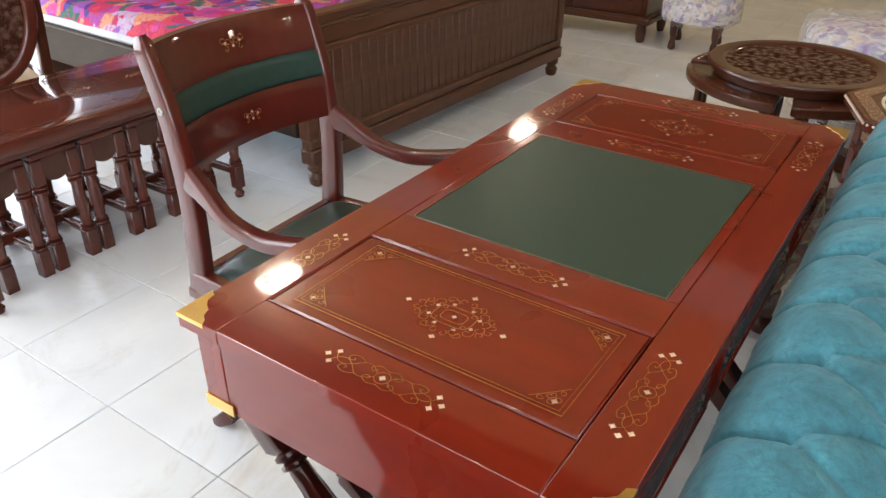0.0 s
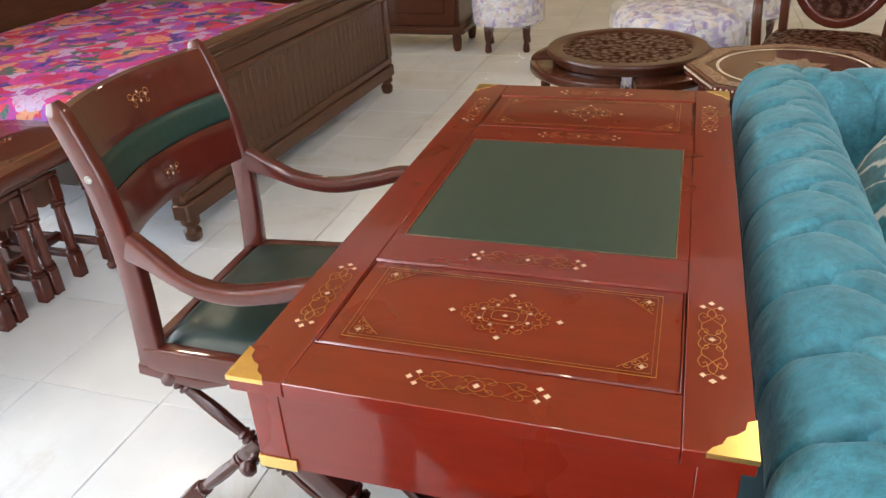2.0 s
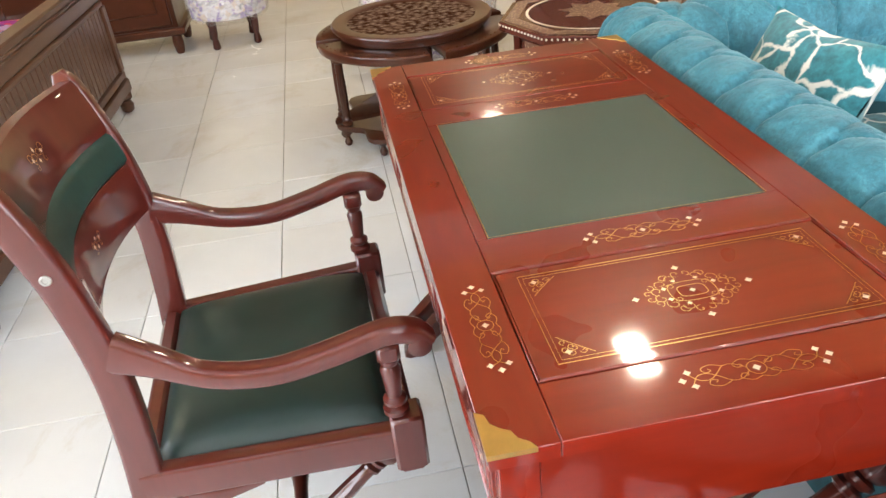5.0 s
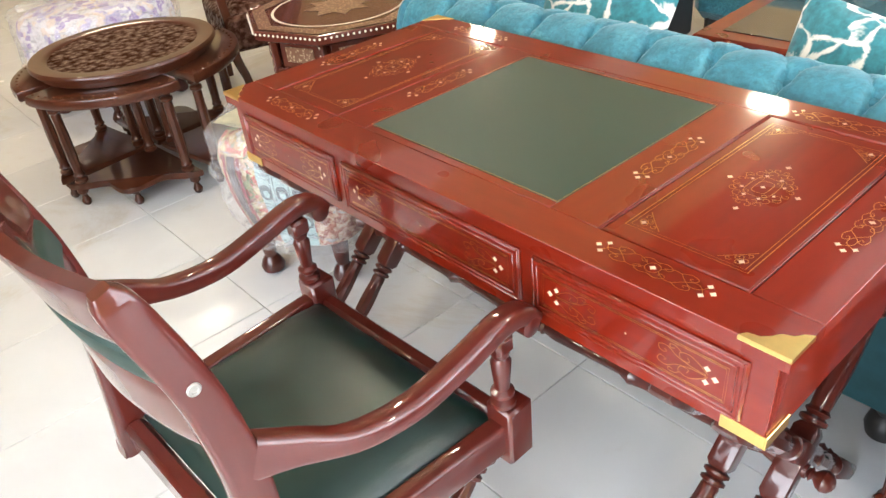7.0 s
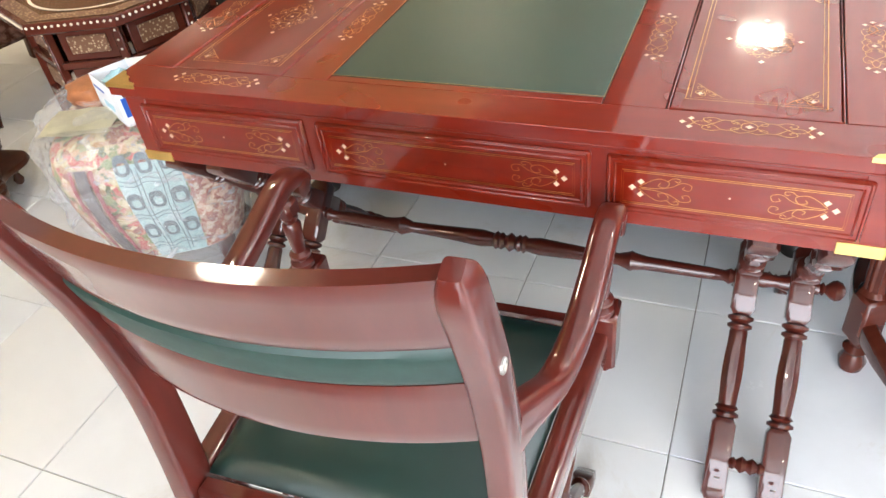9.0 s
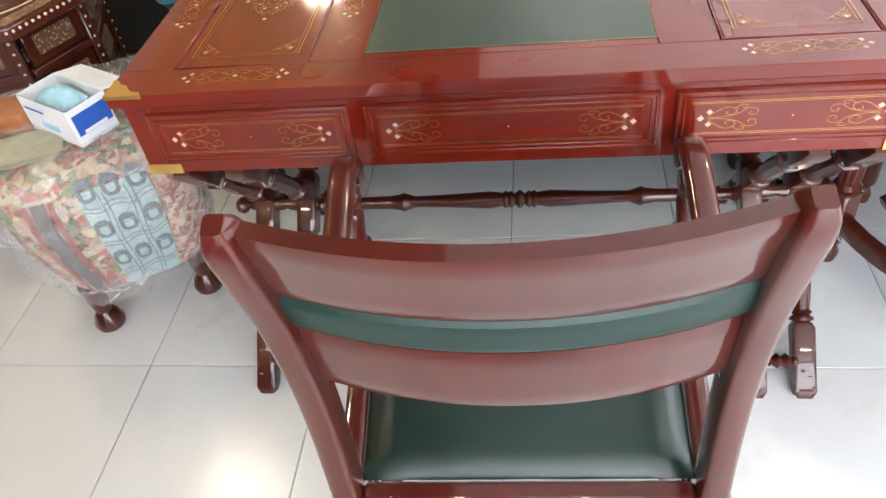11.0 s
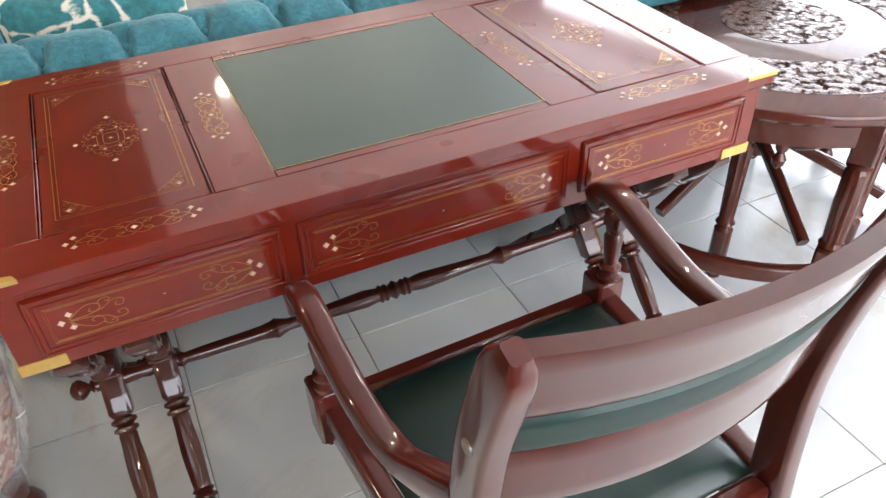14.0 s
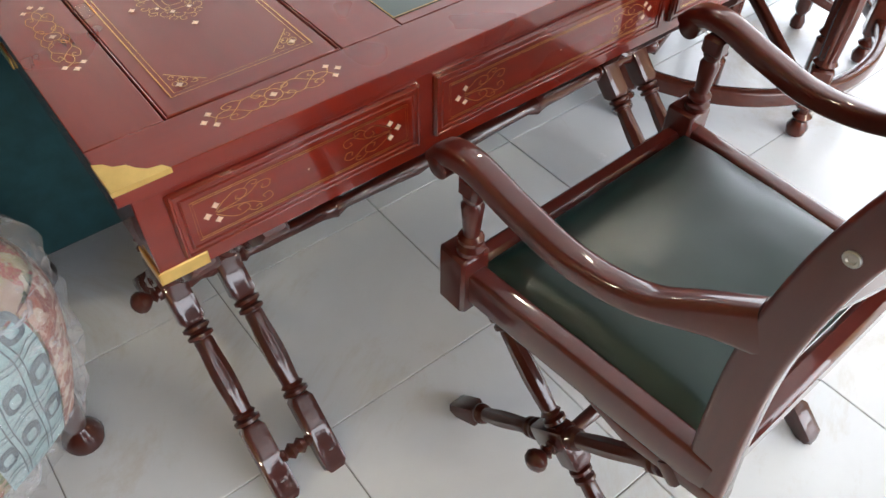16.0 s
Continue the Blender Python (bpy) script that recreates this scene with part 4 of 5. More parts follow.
cushion_grid(bm, 150, 22, tuft_back)
part("inner_back", bm, VELVET, sofa)
bm = bmesh.new()
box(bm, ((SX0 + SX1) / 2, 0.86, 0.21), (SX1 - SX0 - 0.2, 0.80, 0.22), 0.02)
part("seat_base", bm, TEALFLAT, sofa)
for i in range(2):
    w = (SX1 - SX0 - 0.36) / 2
    bm = bmesh.new()
    cx = SX0 + 0.18 + w * (i + 0.5)
    cushion_grid(bm, 24, 20, lambda u, v: (cx + (u - 0.5) * (w - 0.01), 0.54 + 0.72 * v, 0.33 + 0.11 * (dome(u, 8) * dome(v, 8)) ** 0.4 + 0.015 * dome(u, 2) * dome(v, 2)))
    bmesh.ops.solidify(bm, geom=bm.faces[:], thickness=0.01)
    part("seat_cushion", bm, MARBLED, sofa, "marble-patterned seat cushion")
for x, y in ((SX0 + 0.14, 0.42), (0.59, 0.43), (SX1 - 0.06, 0.42), (SX0 + 0.06, 1.2), (SX1 - 0.06, 1.2)):
    bm = bmesh.new()
    lathe(bm, [(0.018, 0), (0.034, 0.012), (0.040, 0.035), (0.034, 0.06), (0.022, 0.072), (0.03, 0.085), (0.03, 0.11)], pose(x, y, 0), 18)
    part("foot", bm, DARKPLASTIC, sofa, "black bun foot")
for i in range(int((SX1 - SX0) / PITCH)):
    x = -0.21 + PITCH * (math.floor((SX0 + 0.21) / PITCH) + i + 1)
    bm = bmesh.new()
    a = radians(112)
    m, L = along((x, RY + 0.074 * math.cos(a), RZ + 0.074 * math.sin(a)), (x, RY + 0.086 * math.cos(a), RZ + 0.086 * math.sin(a)))
    lathe(bm, [(0.012, 0), (0.012, L * 0.5), (0.008, L * 0.9), (0.001, L)], m, 12)
    part("button", bm, VELVET, sofa)


def pillow(m, s=0.42):
    ob = thing("throw_pillow", "teal and white marble-patterned square cushion on the sofa", "pillow", m, "cushions on the sofa")
    bm = bmesh.new()
    for sg in (-1, 1):
        def f(u, v):
            e = (dome(u, 2.2) * dome(v, 2.2)) ** 0.55
            p = 1 - 0.10 * (1 - abs(2 * u - 1)) * (abs(2 * v - 1)) ** 2
            q = 1 - 0.10 * (1 - abs(2 * v - 1)) * (abs(2 * u - 1)) ** 2
            return ((2 * u - 1) * s / 2 * q, sg * (0.002 + 0.075 * e) + 0.006 * noise.noise((u * 4, v * 4, sg)), (2 * v - 1) * s / 2 * p)
        cushion_grid(bm, 24, 24, f)
    bmesh.ops.remove_doubles(bm, verts=bm.verts[:], dist=0.0045)
    part("cover", bm, MARBLED, ob)
    return ob


p1 = pillow(pose(-0.40, 0.665, 0.592, -24, 0, 4))
copy_thing(p1, pose(0.30, 0.68, 0.605, -22, 5, -5))

# ---- low table and second sofa beyond ----


def low_table(m, L, W, H):
    ob = thing("coffee_table", "wooden coffee table with moulded edge and polished glass top", "table", m)
    bm = bmesh.new()
    box(bm, (0, 0, H - 0.02), (L, W, 0.04), 0.012)
    box(bm, (0, 0, H - 0.055), (L - 0.06, W - 0.06, 0.03), 0.01)
    part("top_frame", bm, MAHOGANY, ob)
    bm = bmesh.new()
    box(bm, (0, 0, H + 0.001), (L - 0.16, W - 0.16, 0.006), 0.002)
    part("top_inset", bm, GLOSSTOP, ob, "mirror-polished dark inset")
    bm = bmesh.new()
    box(bm, (0, 0, H - 0.11), (L - 0.1, W - 0.1, 0.08), 0.006)
    part("apron", bm, MAHOGANY, ob)
    for a in (-1, 1):
        for b in (-1, 1):
            bm = bmesh.new()
            sweep(bm, curve([(a * (L / 2 - 0.07), b * (W / 2 - 0.07), H - 0.08), (a * (L / 2 - 0.03), b * (W / 2 - 0.03), H - 0.16), (a * (L / 2 - 0.07), b * (W / 2 - 0.07), 0.10), (a * (L / 2 - 0.03), b * (W / 2 - 0.03), 0.012)], 14), (0.05, 0.05), (1, 0, 0), 0.3)
            part("leg", bm, MAHOGANY_Z, ob)
    return ob


low_table(pose(0.12, 1.70, 0, 0, 0, 3), 1.28, 0.7, 0.45)


def plain_sofa(m):
    ob = thing("armchair", "teal velvet upholstered armchair with patterned back", "chair", m, "teal armchairs")
    bm = bmesh.new()
    box(bm, (0, 0, 0.26), (0.8, 0.75, 0.30), 0.05)
    part("seat_base", bm, VELVET, ob)
    bm = bmesh.new()
    cushion_grid(bm, 20, 20, lambda u, v: ((u - 0.5) * 0.58, -0.34 + 0.62 * v, 0.40 + 0.09 * (dome(u, 8) * dome(v, 8)) ** 0.4))
    part("seat_cushion", bm, MARBLED, ob)
    bm = bmesh.new()
    box(bm, (0, 0.36, 0.60), (0.84, 0.18, 0.62), 0.07)
    part("backrest", bm, VELVET, ob)
    for a in (-1, 1):
        bm = bmesh.new()
        box(bm, (a * 0.39, -0.02, 0.42), (0.16, 0.76, 0.42), 0.06)
        part("arm", bm, VELVET, ob)
        for b in (-1, 1):
            bm = bmesh.new()
            lathe(bm, [(0.02, 0), (0.03, 0.02), (0.03, 0.12)], pose(a * 0.32, b * 0.3, 0), 12)
            part("foot", bm, DARKPLASTIC, ob)
    return ob


a1 = plain_sofa(pose(-0.75, 2.75, 0, 0, 0, 0))
copy_thing(a1, pose(1.9, 2.3, 0, 0, 0, -60))
copy_thing(a1, pose(0.15, 2.85, 0, 0, 0, 0))
settee = thing("black_settee", "low black leather settee in the shade", "sofa", pose(-1.72, 1.75, 0))
bm = bmesh.new()
box(bm, (0, 0, 0.24), (1.30, 1.15, 0.40), 0.05)
part("seat_base", bm, BLACKLEATHER, settee)
for i in range(2):
    bm = bmesh.new()
    cushion_grid(bm, 14, 14, lambda u, v: (-0.56 + 0.56 * i + 0.55 * u, -0.5 + 0.8 * v, 0.42 + 0.07 * (dome(u, 6) * dome(v, 6)) ** 0.5))
    part("seat_cushion", bm, BLACKLEATHER, settee)
bm = bmesh.new()
box(bm, (0, 0.48, 0.56), (1.30, 0.2, 0.42), 0.06)
part("backrest", bm, BLACKLEATHER, settee)
for s in (-1, 1):
    for t in (-1, 1):
        bm = bmesh.new()
        lathe(bm, [(0.02, 0), (0.025, 0.05)], pose(s * 0.58, t * 0.5, 0), 12)
        part("foot", bm, DARKPLASTIC, settee)

# ---- wrapped tapestry footstool by the desk ----


def squircle(a, p=4.0):
    c, s = abs(math.cos(a)), abs(math.sin(a))
    return (c ** p + s ** p) ** (-1 / p)


def body_shell(h0, h1, R, p=3.4, seg=64, puff=0.0, wob=0.0, seed=0, cap=True, taper=0.0):
    bm = bmesh.new()
    prof = [(0.90, 0.0), (0.97, 0.05), (1.0, 0.18), (1.01, 0.35), (1.01, 0.5), (1.0, 0.80), (0.955, 0.92), (0.86, 0.985), (0.55, 1.03), (0.2, 1.045)]
    rings = []
    for k, t in prof:
        ring = []
        k *= 1 - taper * (1 - min(1.0, t / 0.75)) ** 1.5
        for i in range(seg):
            a = 2 * math.pi * i / seg
            r = R * k * squircle(a, p) * 0.94 + puff
            r += wob * noise.noise((math.cos(a) * 3, math.sin(a) * 3, t * 4 + seed)) + 0.5 * wob * noise.noise((math.cos(a) * 9, math.sin(a) * 9, t * 9 + seed))
            ring.append(bm.verts.new((r * math.cos(a), r * math.sin(a), h0 + (h1 - h0) * t)))
        rings.append(ring)
    for a, b in zip(rings, rings[1:]):
        for i in range(seg):
            j = (i + 1) % seg
            bm.faces.new((a[i], a[j], b[j], b[i]))
    if cap:
        bm.faces.new(rings[0][::-1])
    bm.faces.new(rings[-1])
    return bm


def footstool(m, cloth, R=0.22, H=0.485, bands=True, name="footstool", label="patchwork tapestry footstool with turned feet wrapped in clear plastic"):
    ob = thing(name, label, "stool", m)
    taper = 0.24 if bands else 0.0
    body = part("body", body_shell(0.13, H, R, taper=taper), cloth, ob)

    def narrow(z):
        return 1 - taper * (1 - min(1.0, max(0.0, (z - 0.13) / (H - 0.13)) / 0.75)) ** 1.5

    def face(b, z, off=0.0045):
        t = (z - 0.13) / (H - 0.13)
        k = R * squircle(radians(b), 3.4) * 0.952 * narrow(z) * (1.0 if t < 0.8 else 1 - 0.37 * (t - 0.8)) + off
        return (k * math.cos(radians(b)), k * math.sin(radians(b)), z)

    if bands:
        for b, mat, wd in ((236.0, REDBAND, 1.2), (242, GREYBAND, 3.4), (248.0, REDBAND, 1.2)):
            bm = bmesh.new()
            cushion_grid(bm, 3, 12, lambda u, v: face(b + wd * (2 * u - 1) + 0.4 * math.sin(9 * v), 0.15 + (H - 0.185) * v))
            part("woven_band", bm, mat, body)
        for b, wd, mat, lab in ((261, 36, AQUA, "pale aqua trellis patch"), (298, 44, PEACH, "coral knotted patch")):
            bm = bmesh.new()
            cushion_grid(bm, 10, 12, lambda u, v: face(b + wd * u, 0.15 + (H - 0.185) * v, 0.003))
            part("patch", bm, mat, body, lab)

        def stroke(bm, pts, w):
            a = [bm.verts.new(face(b + w * 240 * u, z + w * v)) for b, z, u, v in pts]
            c = [bm.verts.new(face(b - w * 240 * u, z - w * v)) for b, z, u, v in pts]
            for i in range(len(pts) - 1):
                bm.faces.new((a[i], a[i + 1], c[i + 1], c[i]))
        for k in range(3):
            for d in (-0.006, 0.006):
                bm = bmesh.new()
                stroke(bm, [(261.5 + 3.5 * i, 0.195 + 0.105 * k + d + 0.006 * math.sin(i * 1.3 + k), 0, 1) for i in range(11)], 0.0012)
                part("trellis_line", bm, TRELLIS, body)
        for k in range(2):
            for d in (-1.3, 1.3):
                bm = bmesh.new()
                stroke(bm, [(272 + 14 * k + d + 0.7 * math.sin(i * 0.9), 0.16 + 0.028 * i, 1, 0) for i in range(11)], 0.0012)
                part("trellis_line", bm, TRELLIS, body)
        for i in range(3):
            for k in range(3):
                bm = bmesh.new()
                cb, cz = 266.0 + 13 * i, 0.247 + 0.100 * k
                pts = []
                for j in range(25):
                    a = radians(15 * j)
                    q = squircle(a, 3.0)
                    pts.append((cb + 3.6 * q * math.cos(a), cz + 0.019 * q * math.sin(a), 0.8 * math.cos(a), math.sin(a) * (1.5 if math.sin(a) > 0 else 0.7)))
                stroke(bm, pts, 0.0062)
                part("trellis_loop", bm, TRELLIS, body)
    w = bmesh.new()
    rings = []
    for i in range(31):
        t = i / 30
        z = 0.115 + (H - 0.095) * min(1.0, t / 0.8)
        k = 1.0 if t <= 0.76 else max(0.05, 1.0 - ((t - 0.76) / 0.24) ** 1.6 * 0.95)
        ring = []
        for j in range(120):
            a = 2 * math.pi * j / 120
            c, s = math.cos(a), math.sin(a)
            low = noise.noise((c * 2.2, s * 2.2, z * 7 + 3.3))
            mid = abs(noise.noise((c * 6 + z * 4, s * 6, z * 9 + 8)))
            fine = abs(noise.noise((c * 15, s * 15 + z * 12, z * 16)))
            r = k * (R * squircle(a, 3.4) * 0.95 * narrow(z) + 0.008 + 0.022 * max(-0.1, low) + 0.028 * mid + 0.012 * fine)
            ring.append(w.verts.new((r * c, r * s, z + (1 - k) * 0.02 + 0.02 * low * (1 if t < 0.05 else 0.2))))
        rings.append(ring)
    for p, q in zip(rings, rings[1:]):
        for j in range(120):
            w.faces.new((p[j], p[(j + 1) % 120], q[(j + 1) % 120], q[j]))
    part("plastic_wrap", w, WRAP, ob, "loose clear plastic wrapping")
    for i in range(4):
        a = radians(45 + 90 * i)
        k = R * (0.76 if bands else 0.86)
        bm = bmesh.new()
        lathe(bm, [(0.020, 0), (0.034, 0.010), (0.038, 0.026), (0.030, 0.046), (0.019, 0.062), (0.024, 0.095), (0.028, 0.15)], pose(k * math.cos(a), k * math.sin(a), 0), 18)
        part("foot", bm, MAHOGANY_Z, ob, "turned red-brown foot")
    return ob


footstool(pose(-0.985, 0.038, 0, 0, 0, 30), FLORAL, 0.235)

mask_box = thing("face_mask_box", "open white and blue cardboard box on the footstool", "box", pose(-0.955, 0.0, 0.506, 0, 0, -28) @ Matrix.Scale(0.95, 4))
bm = bmesh.new()
for s in (-1, 1):
    box(bm, (s * 0.092, 0, 0.045), (0.003, 0.10, 0.09), 0.001)
    box(bm, (0, s * 0.05, 0.045), (0.181, 0.003, 0.09), 0.001)
box(bm, (0, 0, 0.003), (0.18, 0.096, 0.004), 0.001)
part("carton", bm, WHITECARD, mask_box)
for c, s, m in (((0.0, -0.0525, 0.03), (0.06, 0.002, 0.016), PALEBLUE), ((-0.04, -0.0525, 0.064), (0.07, 0.002, 0.005), BLUECARD), ((0.0945, 0, 0.05), (0.002, 0.09, 0.05), BLUECARD), ((0.0955, 0.0, 0.03), (0.002, 0.06, 0.008), WHITECARD)):
    bm = bmesh.new()
    box(bm, c, s, 0.0008)
    part("print", bm, m, mask_box)
bm = bmesh.new()
box(bm, (0, 0.036, 0.0), (0.18, 0.072, 0.003), 0.001, pose(0, 0.05, 0.09, -12))
part("flap", bm, WHITECARD, mask_box)
bm = bmesh.new()
cushion_grid(bm, 10, 8, lambda u, v: (-0.06 + 0.12 * u, -0.035 + 0.07 * v, 0.075 + 0.03 * dome(u, 2) * dome(v, 2) + 0.012 * noise.noise((u * 6, v * 6, 2))))
part("folded_cloth", bm, PALEBLUE, mask_box, "pale blue folded cloth")

papers = thing("paper_stack", "creased cream papers lying on the footstool", "paper", pose(-1.05, -0.09, 0.496, 0, 0, 22) @ Matrix.Scale(0.85, 4))
for i in range(3):
    bm = bmesh.new()
    cushion_grid(bm, 10, 8, lambda u, v: (-0.10 + 0.2 * u + 0.01 * i, -0.065 + 0.13 * v, 0.004 + 0.006 * i + 0.006 * noise.noise((u * 3 + i, v * 3, i)) + 0.006))
    bmesh.ops.solidify(bm, geom=bm.faces[:], thickness=0.003)
    part("sheet", bm, PAPER, papers)
bag = thing("paper_bag", "small crumpled brown paper packet on the footstool", "bag", pose(-1.11, 0.03, 0.500))
part("packet", body_shell(0.0, 0.05, 0.05, 4, 24, 0, 0.012, 1.0), plain("brown_wrapper", (0.35, 0.13, 0.05), 0.5, 0, 0.3, 20, 0.3), bag)

# ---- round nest of tables with carved top ----
nest = thing("round_table_nest", "round carved walnut coffee table with wedge tables beneath", "table", pose(-2.085, -0.040, 0, 0, 0, 6))


def ring_top(ob, R, z1, thick, inner, mat, carve, name="tabletop"):
    bm = bmesh.new()
    prof = [(inner, z1 - thick), (R - 0.03, z1 - thick), (R - 0.012, z1 - thick + 0.004), (R - 0.010, z1 - thick * 0.55), (R, z1 - thick * 0.45), (R, z1 - 0.008), (R - 0.006, z1), (inner + 0.02, z1), (inner + 0.008, z1 - 0.004), (inner, z1 - 0.010)]
    lathe(bm, prof, None, 72, None, False)
    t = part(name, bm, mat, ob)
    bm = bmesh.new()
    slab(bm, circle2(0, 0, inner + 0.002, 64), z1 - thick + 0.002, z1 - 0.008, 0.002)
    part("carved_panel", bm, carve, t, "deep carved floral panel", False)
    return t


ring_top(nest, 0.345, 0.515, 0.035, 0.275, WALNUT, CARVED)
for q in range(4):
    sub = [(0, 0)] + [(0.41 * math.cos(radians(90 * q + 3 + 84 * i / 16)), 0.41 * math.sin(radians(90 * q + 3 + 84 * i / 16))) for i in range(17)]
    c, s = math.cos(radians(90 * q + 45)), math.sin(radians(90 * q + 45))
    outline = [(x + 0.012 * c, y + 0.012 * s) for x, y in sub]
    bm = bmesh.new()
    slab(bm, outline, 0.425, 0.462, 0.008)
    part("wedge_top", bm, WALNUT, nest)
    bm = bmesh.new()
    for i in range(15):
        a = radians(90 * q + 6 + 78 * i / 14)
        lathe(bm, [(0.005, 0), (0.005, 0.003), (0.002, 0.006)], pose(0.385 * math.cos(a) + 0.012 * c, 0.385 * math.sin(a) + 0.012 * s, 0.460), 6)
    tagged(part("beading", bm, BEDWOOD, nest), kind="stuff")
    base = [(0.02 * c, 0.02 * s)] + [((0.36 + 0.035 * math.cos(radians(360 * i / 16 * 2))) * math.cos(radians(90 * q + 4 + 82 * i / 16)), (0.36 + 0.035 * math.cos(radians(360 * i / 16 * 2))) * math.sin(radians(90 * q + 4 + 82 * i / 16))) for i in range(17)]
    bm = bmesh.new()
    slab(bm, base, 0.075, 0.100, 0.006)
    part("wedge_shelf", bm, WALNUT, nest)
    for rr, aa in ((0.07, 45), (0.355, 10), (0.355, 80)):
        a = radians(90 * q + aa)
        bm = bmesh.new()
        turned(bm, pose(rr * math.cos(a), rr * math.sin(a), 0), 0.098, 0.428, 0.021, True, 18)
        part("column", bm, WALNUT, nest)
    for rr, aa in ((0.36, 8), (0.36, 82), (0.33, 45)):
        a = radians(90 * q + aa)
        bm = bmesh.new()
        lathe(bm, [(0.006, 0), (0.014, 0.006), (0.018, 0.020), (0.012, 0.034), (0.009, 0.044), (0.020, 0.056), (0.020, 0.078)], pose(rr * math.cos(a), rr * math.sin(a), 0), 14)
        part("caster", bm, WALNUT, nest)
bm = bmesh.new()
lathe(bm, [(0.30, 0.458), (0.315, 0.464), (0.315, 0.478), (0.30, 0.484)], None, 48)
part("under_ring", bm, WALNUT, nest)

# ---- octagonal bone-inlaid table ----
octo = thing("octagonal_table", "octagonal walnut side table with bone inlay and studded edge", "table", pose(-1.470, 0.555, 0, 0, 0, 20))


def oct_outline(R):
    R *= 0.98
    return [(R * math.cos(radians(22.5 + 45 * i)), R * math.sin(radians(22.5 + 45 * i))) for i in range(8)]


bm = bmesh.new()
slab(bm, oct_outline(0.355), 0.565, 0.600, 0.004)
top = part("tabletop", bm, ROSEWOOD, octo, "", False)
for r0, r1, mat in ((0.335, 0.285, BONE), (0.245, 0.235, BONESTUD)):
    bm = bmesh.new()
    if r1 > 0.24:
        a, b = oct_outline(r0), oct_outline(r1)
    else:
        a, b = circle2(0, 0, r0, 48), circle2(0, 0, r1, 48)
    va = [bm.verts.new((x, y, 0.6012)) for x, y in a]
    vb = [bm.verts.new((x, y, 0.6012)) for x, y in b]
    for i in range(len(va)):
        j = (i + 1) % len(va)
        bm.faces.new((va[i], va[j], vb[j], vb[i]))
    part("inlay_band", bm, mat, top, "bone inlay", False)
bm = bmesh.new()
vs = []
for i in range(32):
    a = 2 * math.pi * i / 32
    r = 0.13 if i % 4 == 0 else (0.085 if i % 2 == 0 else 0.10)
    vs.append(bm.verts.new((r * math.cos(a), r * math.sin(a), 0.6012)))
bm.faces.new(vs)
part("inlay_star", bm, BONE, top, "bone star inlay", False)
bm = bmesh.new()
o = oct_outline(0.357)
for i in range(8):
    (x0, y0), (x1, y1) = o[i], o[(i + 1) % 8]
    for k in range(14):
        t = (k + 0.5) / 14
        box(bm, (x0 + (x1 - x0) * t, y0 + (y1 - y0) * t, 0.589), (0.008, 0.008, 0.008), 0.003)
tagged(part("stud_row", bm, BONESTUD, top), kind="stuff")
for i in range(8):
    m = pose(0, 0, 0, 0, 0, 45 * i)
    ap, hw = 0.285 * math.cos(radians(22.5)), 0.285 * math.sin(radians(22.5))
    bm = bmesh.new()
    box(bm, (ap, hw - 0.010, 0.285), (0.026, 0.026, 0.57), 0.004, m)
    side = part("corner_stile", bm, ROSEWOOD, octo)
    for zc in (0.562, 0.445, 0.315, 0.07):
        bm = bmesh.new()
        box(bm, (ap, -0.003, zc), (0.022, 2 * hw - 0.018, 0.022), 0.003, m)
        part("rail", bm, ROSEWOOD, octo)
    for zc, hh in ((0.505, 0.05), (0.38, 0.055), (0.17, 0.09)):
        bm = bmesh.new()
        box(bm, (ap - 0.012, 0, zc), (0.016, 2 * hw - 0.045, 2 * hh), 0.003, m)
        pan = part("side_panel", bm, ROSEWOOD, octo)
        if zc > 0.2:
            bm = bmesh.new()
            box(bm, (ap - 0.001, 0, zc), (0.006, 2 * hw - 0.10, hh * 1.05), 0.001, m)
            part("inlay_panel", bm, BONE, pan, "bone inlay panel")
    bm = bmesh.new()
    for k in range(18):
        box(bm, (ap + 0.012, hw - 0.010, 0.05 + k * 0.029), (0.006, 0.007, 0.007), 0.002, m)
    tagged(part("stud_row", bm, BONESTUD, side), kind="stuff")

# ---- carved round dining table beside the desk ----
rt = thing("round_dining_table", "round rosewood table with carved rings and fluted legs", "table", pose(1.165, 0.154, 0, 0, 0, 30.5))
RH, RR = 0.592, 0.515
bm = bmesh.new()
slab(bm, circle2(0, 0, RR, 80), RH - 0.030, RH, 0.008)
ttop = part("tabletop", bm, ROSEWOOD, rt)
for r0, r1 in ((0.42, 0.255), (0.15, 0.0)):
    bm = bmesh.new()
    a = [bm.verts.new((x, y, RH + 0.0012)) for x, y in circle2(0, 0, r0, 72)]
    if r1:
        b = [bm.verts.new((x, y, RH + 0.0012)) for x, y in circle2(0, 0, r1, 72)]
        for i in range(72):
            j = (i + 1) % 72
            bm.faces.new((a[i], a[j], b[j], b[i]))
    else:
        bm.faces.new(a)
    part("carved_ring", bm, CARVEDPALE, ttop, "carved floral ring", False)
bm = bmesh.new()
lathe(bm, [(RR - 0.075, RH - 0.10), (RR - 0.045, RH - 0.10), (RR - 0.045, RH - 0.03), (RR - 0.075, RH - 0.03)], None, 72, None, False)
part("apron", bm, ROSEWOOD, rt)
